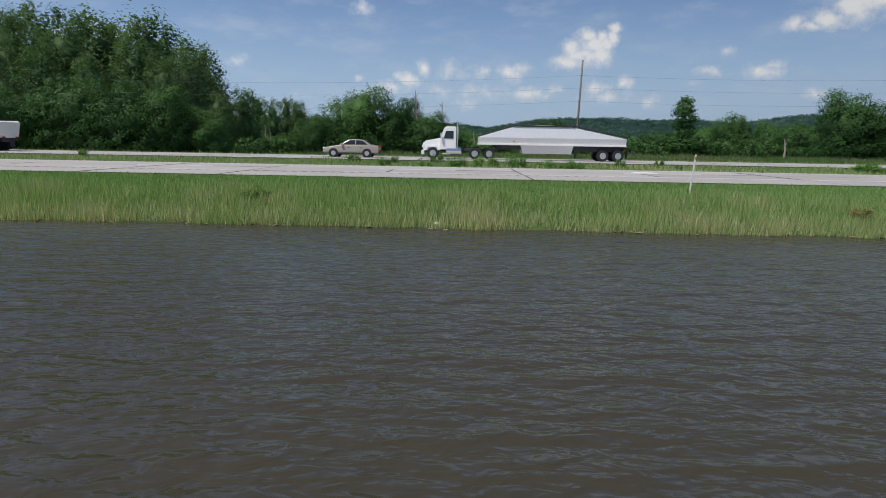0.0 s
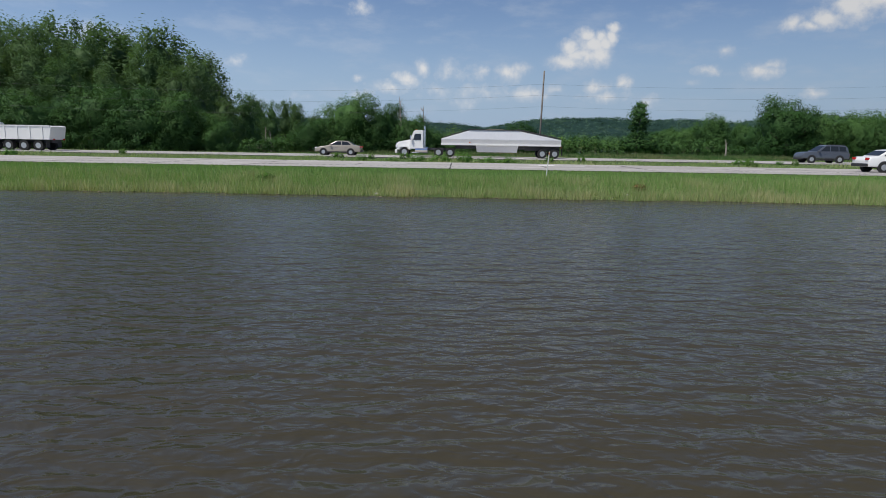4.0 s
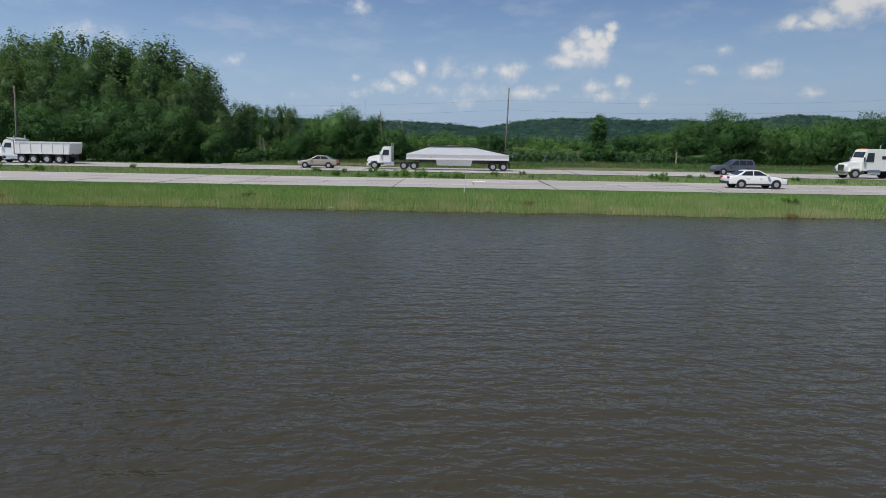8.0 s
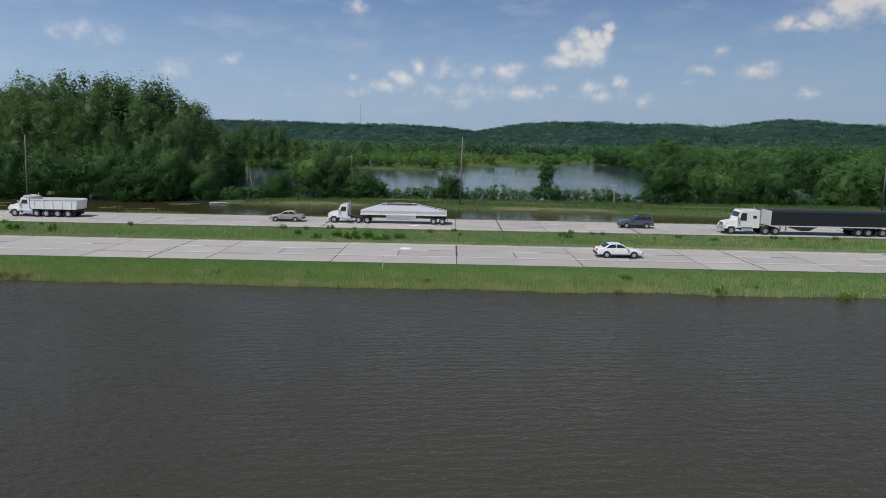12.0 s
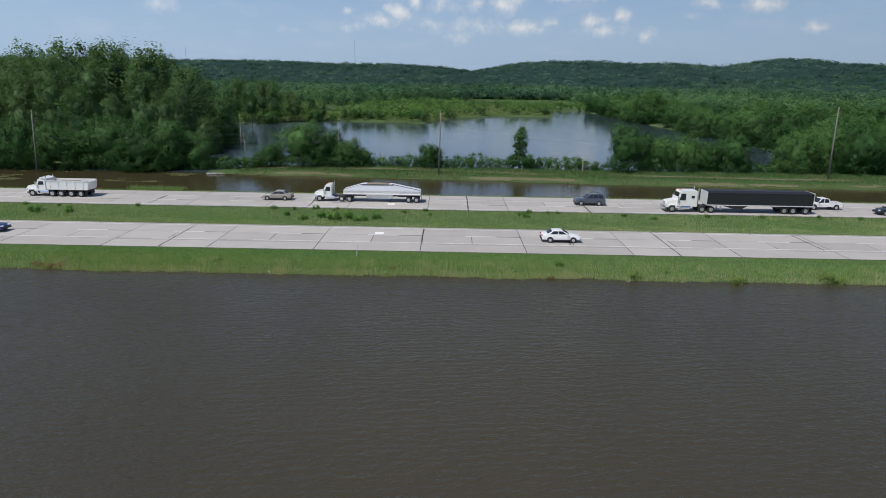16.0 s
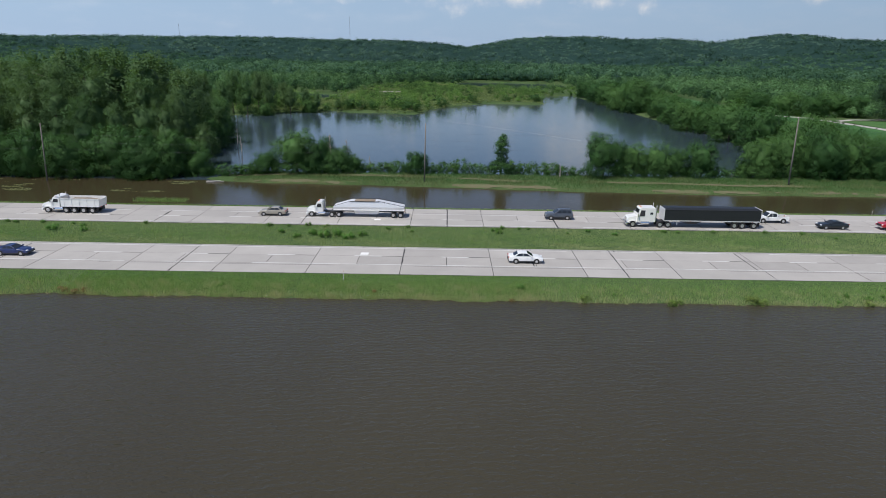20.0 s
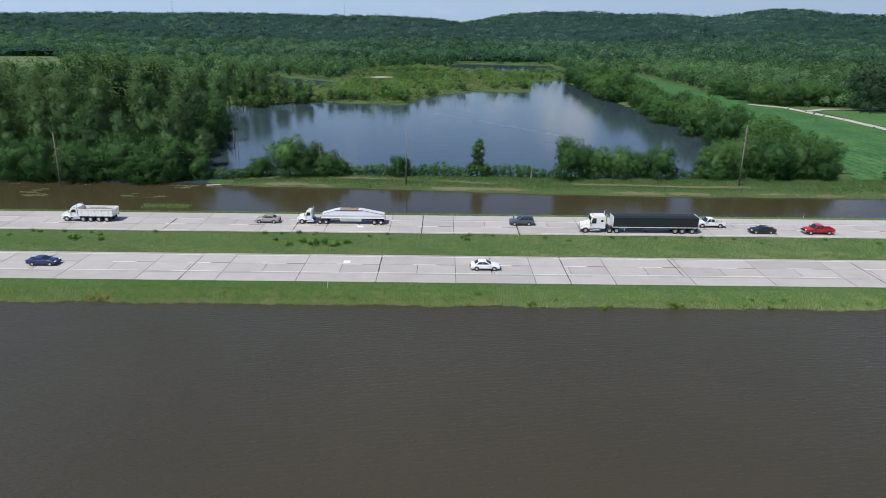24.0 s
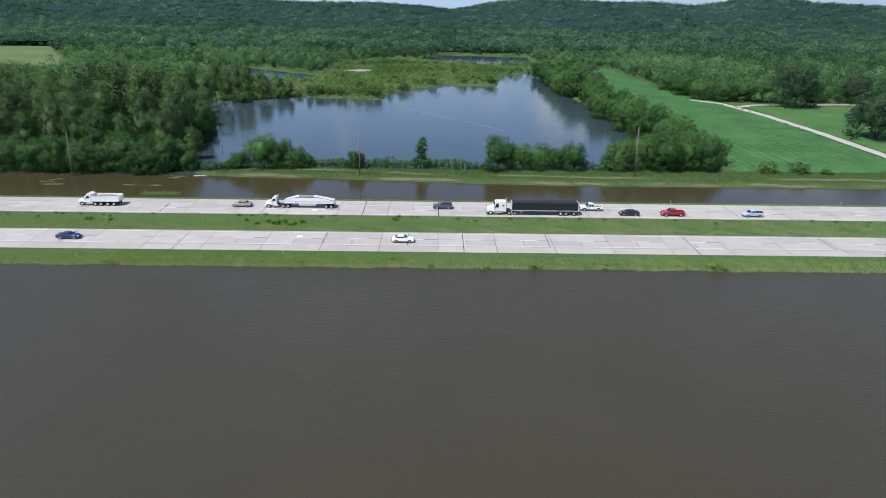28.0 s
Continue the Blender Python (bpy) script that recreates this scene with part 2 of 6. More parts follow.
def water_material(name, silt, wave, height, rough):
    """Silty water: a brown body under a rippled, mirroring face. Waves run across the wind, at three sizes."""
    m = bpy.data.materials.new(name)
    m.use_nodes = True
    n, l = m.node_tree.nodes, m.node_tree.links
    b = n["Principled BSDF"]
    b.inputs["Roughness"].default_value, b.inputs["IOR"].default_value = rough, 1.333
    pos = n.new("ShaderNodeNewGeometry").outputs["Position"]
    prev = None
    for scale, stretch, turn, power, detail in ((wave, 0.48, 7, 0.9, 2), (wave * 2.6, 0.55, -12, 0.56, 2), (wave * 0.16, 0.6, 4, 0.7, 2)):
        mp = n.new("ShaderNodeMapping")
        mp.inputs["Scale"].default_value = (stretch, 1, 1)
        mp.inputs["Rotation"].default_value = (0, 0, radians(turn))
        l.new(pos, mp.inputs["Vector"])
        t = n.new("ShaderNodeTexNoise")
        t.inputs["Scale"].default_value, t.inputs["Detail"].default_value = scale, detail
        t.inputs["Distortion"].default_value = 0.4
        l.new(mp.outputs[0], t.inputs["Vector"])
        k = n.new("ShaderNodeMath")
        k.operation = "MULTIPLY_ADD"
        k.inputs[1].default_value = power
        l.new(t.outputs["Fac"], k.inputs[0])
        if prev is not None:
            l.new(prev, k.inputs[2])
        else:
            k.inputs[2].default_value = 0
        prev = k.outputs[0]
    mp = n.new("ShaderNodeMapping")
    mp.inputs["Rotation"].default_value = (0, 0, radians(-6))
    l.new(pos, mp.inputs["Vector"])
    train = n.new("ShaderNodeTexWave")
    train.bands_direction = "Y"
    for key, val in (("Scale", wave * 0.26), ("Distortion", 5.0), ("Detail", 2.0), ("Detail Scale", 0.7), ("Detail Roughness", 0.6)):
        train.inputs[key].default_value = val
    l.new(mp.outputs[0], train.inputs["Vector"])
    k = n.new("ShaderNodeMath")
    k.operation = "MULTIPLY_ADD"
    k.inputs[1].default_value = 0.11
    l.new(train.outputs["Fac"], k.inputs[0])
    l.new(prev, k.inputs[2])
    prev = k.outputs[0]
    bp = n.new("ShaderNodeBump")
    bp.inputs["Strength"].default_value, bp.inputs["Distance"].default_value = 1.0, height
    l.new(prev, bp.inputs["Height"])
    l.new(bp.outputs[0], b.inputs["Normal"])
    sn = n.new("ShaderNodeTexNoise")
    sn.inputs["Scale"].default_value, sn.inputs["Detail"].default_value = 0.05, 4
    l.new(pos, sn.inputs["Vector"])
    mix = n.new("ShaderNodeMix")
    mix.data_type = "RGBA"
    mix.inputs["A"].default_value = (*silt, 1)
    mix.inputs["B"].default_value = (*[c * 0.78 for c in silt], 1)
    l.new(sn.outputs["Fac"], mix.inputs["Factor"])
    l.new(mix.outputs["Result"], b.inputs["Base Color"])
    return m


M_GROUND = material("meadow_soil", (0.062, 0.108, 0.036), 0.95, vary=0.5, grain=1.2, coarse=0.05, second=(0.080, 0.112, 0.044), spec=0.1)
M_FIELD = material("hay_field", (0.054, 0.148, 0.050), 0.9, vary=0.5, grain=0.9, coarse=0.06, second=(0.074, 0.165, 0.055), bump=0.3, spec=0.1)
M_LAWN = material("lawn", (0.058, 0.142, 0.042), 0.9, vary=0.5, grain=0.9, coarse=0.05, second=(0.082, 0.148, 0.050), bump=0.3, spec=0.1)
M_GRAVEL = material("gravel", (0.41, 0.39, 0.35), 0.95, vary=0.3, grain=5, coarse=0.2)
M_CONCRETE = material("road_concrete", (0.385, 0.362, 0.336), 0.85, vary=0.26, grain=6.0, coarse=0.35, bump=0.12, per_object=0.16, spec=0.3)
M_SEALANT = material("joint_tar", (0.035, 0.033, 0.032), 0.8, vary=0.3)
M_PAINT = material("road_paint", (0.70, 0.70, 0.68), 0.6, vary=0.15, grain=8)
M_CONTRAST = material("black_contrast_paint", (0.055, 0.055, 0.055), 0.75, vary=0.35, grain=5)
M_RUMBLE = material("milled_rumble_strip", (0.17, 0.165, 0.16), 0.9, vary=0.35, grain=5)
M_PATCH = material("bright_patch", (0.75, 0.74, 0.72), 0.8, vary=0.15)
M_LAKE = water_material("flood_water", (0.055, 0.048, 0.030), 1.9, 0.108, 0.19)
M_DITCH = water_material("ditch_water", (0.056, 0.046, 0.024), 1.6, 0.022, 0.03)
# the blue in the pond's base colour stands in for reflected sky
M_POND = water_material("pond_water", (0.042, 0.062, 0.078), 1.4, 0.016, 0.07)
M_BARK = material("bark", (0.12, 0.10, 0.08), 0.95, vary=0.4, grain=4, coarse=1, bump=0.5)
M_WOODPOLE = material("weathered_pole_wood", (0.19, 0.17, 0.15), 0.9, vary=0.3, grain=8, coarse=0.6, bump=0.2)
M_WIRE = material("wire", (0.10, 0.10, 0.11), 0.5, metal=0.6, vary=0.1)
M_DEAD = material("dead_wood", (0.33, 0.29, 0.25), 0.95, vary=0.3, grain=6)
M_BUSH = leaf_material("bush_leaves", (0.047, 0.117, 0.034), (0.082, 0.164, 0.047), spread=0.34, per_object=-0.25)
M_TALL = leaf_material("cottonwood_leaves", (0.062, 0.124, 0.046), (0.108, 0.182, 0.072), spread=0.32, glow=0.35)
M_WILLOW = leaf_material("willow_leaves", (0.130, 0.225, 0.062), (0.055, 0.118, 0.040), tint=True, spread=0.5, glow=0.4, per_object=0.6)
M_REED = leaf_material("reed_leaves", (0.190, 0.240, 0.100), (0.135, 0.190, 0.074), tint=True, spread=0.16, glow=0.4, per_object=0.3)
M_FOREST = leaf_material("forest_leaves", (0.038, 0.090, 0.040), (0.128, 0.235, 0.098), spread=0.22, glow=0.3, tint=True, per_object=-0.4)
# aerial haze is put into the leaf colour: bluer than the nearer woods
M_FAR_HAZED = leaf_material("hazed_valley_leaves", (0.042, 0.098, 0.060), (0.106, 0.194, 0.114), spread=0.06, glow=0.38, tint=True, per_object=-0.4, spec=0.04)
M_GRASS = leaf_material("grass_blades", (0.195, 0.345, 0.095), (0.54, 0.51, 0.30), spread=0.3, glow=0.35, tint=True, per_object=0.1)
M_GRASS_DARK = leaf_material("bank_grass_blades", (0.072, 0.160, 0.046), (0.36, 0.30, 0.18), spread=0.3, glow=0.3, tint=True, per_object=0.1)
M_PASTURE = material("pale_pasture", (0.095, 0.150, 0.058), 0.95, vary=0.35, grain=0.2, coarse=0.02, second=(0.125, 0.155, 0.068), spec=0.1)
# ridge leaves are bluer still, with the haze of distance in their colour
M_RIDGE_HAZED = leaf_material("hazed_ridge_leaves", (0.042, 0.092, 0.076), (0.098, 0.164, 0.128), spread=0.04, glow=0.38, tint=True, per_object=-0.4, spec=0.03)
M_WEED = leaf_material("weed_leaves", (0.10, 0.22, 0.045), (0.13, 0.25, 0.05))

# ---------------------------------------------------------------- terrain
NEAR_ROAD, FAR_ROAD = (100.0, 1.13), (122.95, 1.18)
ROAD_WIDE = 11.6
POND = [(-8, 174), (-11, 197), (-15, 212), (-24, 240), (-34, 265), (-42, 293), (-38, 305), (-22, 315), (0, 330), (22, 328), (34, 322),
        (42, 354), (58, 380), (74, 398), (95, 395), (106, 393), (116, 466), (139, 481), (143, 374), (146, 320), (149, 268), (148, 232), (142, 205), (132, 178), (120, 174.5)]
POND_NORTH = [(45, 622), (77, 672), (160, 655), (156, 582), (119, 540), (81, 565)]
POND_WEST = [(-125, 472), (-81, 496), (-18, 446), (-16, 414), (-59, 408)]
POND_FAR_WEST = [(-290, 440), (-230, 462), (-190, 452), (-215, 432)]
FIELD = [(161.5, 170.5), (165.1, 240.5), (167.1, 327.4), (188.6, 450.1), (199.8, 519.5), (209.0, 519.5), (210.1, 364.2), (218.2, 321.3), (222.8, 282.4), (223.3, 237.5), (220.5, 170.5)]
LAWN = [(227.4, 180.2), (229.5, 237.5), (228.5, 282.4), (227.4, 310.0), (335.8, 316.2), (335.8, 180.2)]
WEST_FIELD = [(-420, 470), (-420, 700), (-360, 705), (-215, 480), (-235, 462)]
SCRUB = [(-70, 335), (-40, 318), (0, 333), (34, 325), (44, 356), (60, 384), (75, 401), (106, 396), (112, 470), (112, 536), (70, 570), (40, 610), (-10, 560), (-20, 450), (-60, 402)]


def inside_of(x, y, poly):
    """Signed distance to a polygon, positive inside."""
    x, y = np.asarray(x, float), np.asarray(y, float)
    d2, odd = np.full(x.shape, 1e18), np.zeros(x.shape, bool)
    for (ax, ay), (bx, by) in zip(poly, poly[1:] + poly[:1]):
        ex, ey = bx - ax, by - ay
        s = np.clip(((x - ax) * ex + (y - ay) * ey) / (ex * ex + ey * ey), 0, 1)
        d2 = np.minimum(d2, (x - ax - s * ex) ** 2 + (y - ay - s * ey) ** 2)
        if by != ay:
            odd ^= ((ay > y) != (by > y)) & (x < ex * (y - ay) / (by - ay) + ax)
    return np.where(odd, 1, -1) * np.sqrt(d2)


def wobble(x, y, s, seed=0.0):
    return (np.sin(x * s + seed) + np.sin(y * s * 1.31 + 2.1 * seed + 1.7) + np.sin((x * 0.7 + y * 0.9) * s * 1.9 + seed * 3.1)
            + 0.6 * np.sin((x - 1.3 * y) * s * 3.1 + seed)) / 3.6


def smooth(a, b, v):
    s = np.clip((v - a) / (b - a), 0, 1)
    return s * s * (3 - 2 * s)


def bank_y(x):
    return np.interp(x, [-200, -60, 0, 40, 72, 105, 200, 400], [160.5, 161.5, 161.5, 160, 157.2, 155.6, 156.2, 157]) + 0.5 * wobble(x, x * 0, 0.35, 2)


RIDGE_AZ = [-60, -36, -22, -15, -5, -1.9, 0, 1.8, 3.3, 6, 8.5, 12, 15, 19.6, 22.3, 24, 26.6, 29, 30.6, 33.5, 36, 60]
RIDGE_UP = [44, 48, 53, 54, 53, 49, 44, 39, 47, 60, 65, 65, 61, 60, 55, 62, 73, 72, 65, 62, 58, 50]


def ground_z(x, y):
    x, y = np.asarray(x, float), np.asarray(y, float)
    shore = y - (0.55 * wobble(x, x * 0, 0.33) + 0.35 * wobble(x, x * 0, 1.7, 4)) * smooth(99.6, 97.0, y)
    south = np.interp(shore, [-2000, 60, 90, 94.0, 94.6, 97, 99.4, 99.9], [-3, -2.5, -1.2, -0.12, 0.06, 0.57, 1.03, 1.09])
    middle = np.interp(y, [99.9, 112, 114, 117.3, 121, 122.9, 135.0, 136.4, 138.6, 140.5, 150], [1.09, 1.08, 0.80, 0.45, 0.88, 1.12, 1.12, 0.78, 0.12, -0.4, -1.0])
    z = np.where(y < 99.9, south, middle)
    up = y - bank_y(x)
    low = smooth(-12, 14, x)
    bank = np.interp(up, [-6, -1.5, 0.0, 1.5, 4, 9, 14], [-1.0, -0.4, 0.0, 0.45, 0.8, 1.0, 1.0]) * low + (1 - low) * np.clip(-0.25 + 0.02 * up, -0.9, 0.5)
    z = np.where(y > 146, bank, z)
    z = z + smooth(150, 175, x) * smooth(160, 176, y) * 0.2
    r = np.hypot(x - 50, y - 25)
    az = np.degrees(np.arctan2(x - 50, y - 25))
    ridge = np.interp(az, RIDGE_AZ, RIDGE_UP) - 11
    rise = smooth(1200, 1600, r) * (ridge * 1.08 - 1.0) * (1 - 0.7 * smooth(1800, 2600, r))
    rise = rise + smooth(1050, 1300, r) * (7.5 * wobble(x, y, 0.011, 1) + 2.5 * wobble(x, y, 0.03, 5)) * (1 - smooth(1420, 1600, r) * 0.7)
    z = z + np.where(y > 146, np.maximum(rise, -1), 0)
    for poly in (POND, POND_NORTH, POND_WEST, POND_FAR_WEST):
        d = inside_of(x, y, poly) + 0.9 * wobble(x, y, 0.4, 3) + (9 * smooth(4, -8, x) * smooth(350, 335, y) if poly is POND else 0)
        z = np.where(d > -6, np.minimum(z, np.clip(-d * 0.22, -1.2, 9)), z)
    return z


def mesh_object(name, verts, faces, mat, smooth_faces=False, tint=None, soft=None):
    me = bpy.data.meshes.new(name)
    verts = np.asarray(verts, np.float32)
    faces = np.asarray(faces, np.int32)
    nv, nf, k = len(verts), len(faces), faces.shape[1]
    me.vertices.add(nv)
    me.vertices.foreach_set("co", verts.ravel())
    me.loops.add(nf * k)
    me.loops.foreach_set("vertex_index", faces.ravel())
    me.polygons.add(nf)
    me.polygons.foreach_set("loop_start", np.arange(0, nf * k, k, dtype=np.int32))
    me.update(calc_edges=True)
    if tint is not None:
        me.attributes.new("tint", "FLOAT", "POINT").data.foreach_set("value", np.asarray(tint, np.float32))
    me.materials.append(mat)
    if smooth_faces:
        me.polygons.foreach_set("use_smooth", np.ones(nf, bool))
    if soft is not None:
        me.polygons.foreach_set("use_smooth", np.ones(nf, bool))
        me.normals_split_custom_set_from_vertices(soft.astype(np.float32))
    return new(name, me)


def sheet(name, xs, ys, height, mat, keep=None):
    gx, gy = np.meshgrid(xs, ys)
    gz = height(gx, gy)
    nx, ny = len(xs), len(ys)
    idx = np.arange(nx * ny).reshape(ny, nx)
    f = np.stack([idx[:-1, :-1], idx[:-1, 1:], idx[1:, 1:], idx[1:, :-1]], -1).reshape(-1, 4)
    v = np.stack([gx, gy, gz], -1).reshape(-1, 3)
    if keep is not None:
        c = v[f].mean(1)
        f = f[keep(c[:, 0], c[:, 1])]
        used, inv = np.unique(f, return_inverse=True)
        v, f = v[used], inv.reshape(-1, 4)
    return mesh_object(name, v, f, mat, True)


def steps(*runs):
    return np.unique(np.round(np.concatenate([np.arange(a, b, s) for a, b, s in runs]), 3))


GX = steps((-3200, -600, 130), (-600, -150, 25), (-150, 320, 4), (320, 900, 29), (900, 3300, 130))
GY = steps((-2600, 60, 190), (60, 90, 6), (90, 180, 1.1), (180, 700, 5), (700, 1900, 30), (1900, 3400, 100))
ground = tagged(sheet("ground", GX, GY, ground_z, M_GROUND), "green riverside ground rising to distant wooded hills", "ground", kind="structure")


def plane(name, x0, x1, y0, y1, z, mat):
    return mesh_object(name, [(x0, y0, z), (x1, y0, z), (x1, y1, z), (x0, y1, z)], [(0, 1, 2, 3)], mat)


tagged(plane("water_lake", -2800, 2800, -2600, 97.5, 0, M_LAKE), "brown wind-rippled flood water up to the grassy road bank", "flood water", kind="structure")
tagged(plane("water_ditch", -900, 900, 137, 163.5, 0, M_DITCH), "still brown flood water in the ditch beside the road", "ditch water", kind="structure")
tagged(plane("water_pond", -330, 240, 163.5, 690, 0, M_POND), "blue-grey pond reflecting the sky among trees", "pond", kind="structure")


def worn_at(x, y):
    """How bare the ditch bank is: its muddy shore, and a trodden track further up."""
    up = y - bank_y(x)
    shore = np.exp(-((up - 1.3 - 0.6 * wobble(x, x * 0, 0.2, 1)) / 1.2) ** 2) * (0.62 + 0.5 * wobble(x, y, 0.13, 6))
    track = np.exp(-((up - 6.2 - 1.0 * wobble(x, x * 0, 0.09, 5)) / 0.9) ** 2) * smooth(-0.7, 0.2, wobble(x, x * 0, 0.07, 7))
    return np.maximum(shore, track)


def field_z(lift):
    return lambda x, y: ground_z(x, y) + lift


tagged(sheet("field", np.arange(155, 231, 2.0), np.arange(165, 524, 2.5), field_z(0.12), M_FIELD, lambda x, y: inside_of(x, y, FIELD) + 2.0 * wobble(x, y, 0.35, 2) * smooth(190, 174, y) > 0),
       "mown green hay field between hedge and gravel lane", "field", kind="structure")
M_MUD = material("dry_mud", (0.165, 0.145, 0.090), 0.95, vary=0.4, grain=2.5, coarse=0.3, second=(0.100, 0.125, 0.054), spec=0.1)
tagged(sheet("bank_track", np.arange(1, 232, 1.2), np.arange(154, 170, 0.4), field_z(0.07), M_MUD, lambda x, y: (worn_at(x, y) > 0.52 + 0.2 * wobble(x, y, 1.1, 3)) & (ground_z(x, y) > 0.0)),
       "bare tan mud and a trodden track along the ditch bank", "dirt track", kind="structure")
tagged(sheet("lawn", np.arange(222, 342, 3.0), np.arange(172, 319, 3.0), field_z(0.12), M_LAWN, lambda x, y: inside_of(x, y, LAWN) > 0),
       "bright green mown lawn with single trees", "lawn", kind="structure")
tagged(sheet("west_field", np.arange(-430, -205, 5.0), np.arange(450, 710, 5.0), field_z(0.25), M_PASTURE, lambda x, y: inside_of(x, y, WEST_FIELD) > 0),
       "pale green open meadow behind the wood", "field", kind="structure")


def ribbon(name, pts, wide, lift, mat):
    pts = [Vector(p) for p in pts]
    fine = []
    for a, b in zip(pts, pts[1:]):
        k = max(1, int((b - a).length / 4))
        fine += [a.lerp(b, i / k) for i in range(k)]
    fine.append(pts[-1])
    v, f = [], []
    for i, p in enumerate(fine):
        d = (fine[min(i + 1, len(fine) - 1)] - fine[max(i - 1, 0)]).normalized()
        s = Vector((-d.y, d.x)) * wide / 2 * (1 + 0.08 * math.sin(i * 1.7))
        for q in (p + s, p - s):
            v.append((q.x, q.y, float(ground_z(q.x, q.y)) + lift))
    for i in range(len(fine) - 1):
        f.append((2 * i, 2 * i + 1, 2 * i + 3, 2 * i + 2))
    return mesh_object(name, v, f, mat)


tagged(ribbon("gravel_lane", [(221.3, 153.7), (223.9, 194.6), (225.4, 237.5), (224.4, 282.4), (219.3, 320.3), (208.0, 332.5)], 4.2, 0.2, M_GRAVEL), "pale gravel lane beside the hay field", "lane", kind="structure")
tagged(ribbon("gravel_branch", [(223.3, 307.0), (235.6, 315.2), (284.7, 320.3), (346.0, 323.3)], 3.4, 0.24, M_GRAVEL), "pale gravel drive branching off behind the lawn", "lane", kind="structure")

# ---------------------------------------------------------------- roads


def part(name, bm, mat, parent, label="", smooth_faces=False):
    me = bpy.data.meshes.new(name)
    bm.to_mesh(me)
    bm.free()
    me.materials.append(mat)
    if smooth_faces:
        me.polygons.foreach_set("use_smooth", np.ones(len(me.polygons), bool))
    ob = new(name, me)
    ob.parent = parent
    if label:
        ob["label"] = label
    return ob


def add_box(bm, x0, x1, y0, y1, z0, z1, bevel=0.0, taper=0.0):
    r = bmesh.ops.create_cube(bm, size=1.0)["verts"]
    for v in r:
        k = 1 - taper if v.co.z > 0 else 1
        v.co = Vector(((x0 + x1) / 2 + v.co.x * (x1 - x0), (y0 + y1) / 2 + v.co.y * (y1 - y0) * k, (z0 + z1) / 2 + v.co.z * (z1 - z0)))
    if bevel:
        es = list({e for v in r for e in v.link_edges})
        bmesh.ops.bevel(bm, geom=es, offset=bevel, segments=2, affect="EDGES", profile=0.6)
    return bm


def box(*a, **k):
    return add_box(bmesh.new(), *a, **k)


def add_cyl(bm, p, q, r0, r1=None, seg=14):
    p, q = Vector(p), Vector(q)
    m = Matrix.Translation((p + q) / 2) @ (q - p).to_track_quat("Z", "Y").to_matrix().to_4x4()
    bmesh.ops.create_cone(bm, cap_ends=True, segments=seg, radius1=r0, radius2=r0 if r1 is None else r1, depth=(q - p).length, matrix=m)
    return bm


def cyl(*a, **k):
    return add_cyl(bmesh.new(), *a, **k)


SLAB = 6.05
FIRST_JOINT = 44.2 - 6.05 * 22
N_SLABS = 46
LANES = [(0.0, 0.65), (0.65, 4.31), (4.31, 7.97), (7.97, 11.6)]


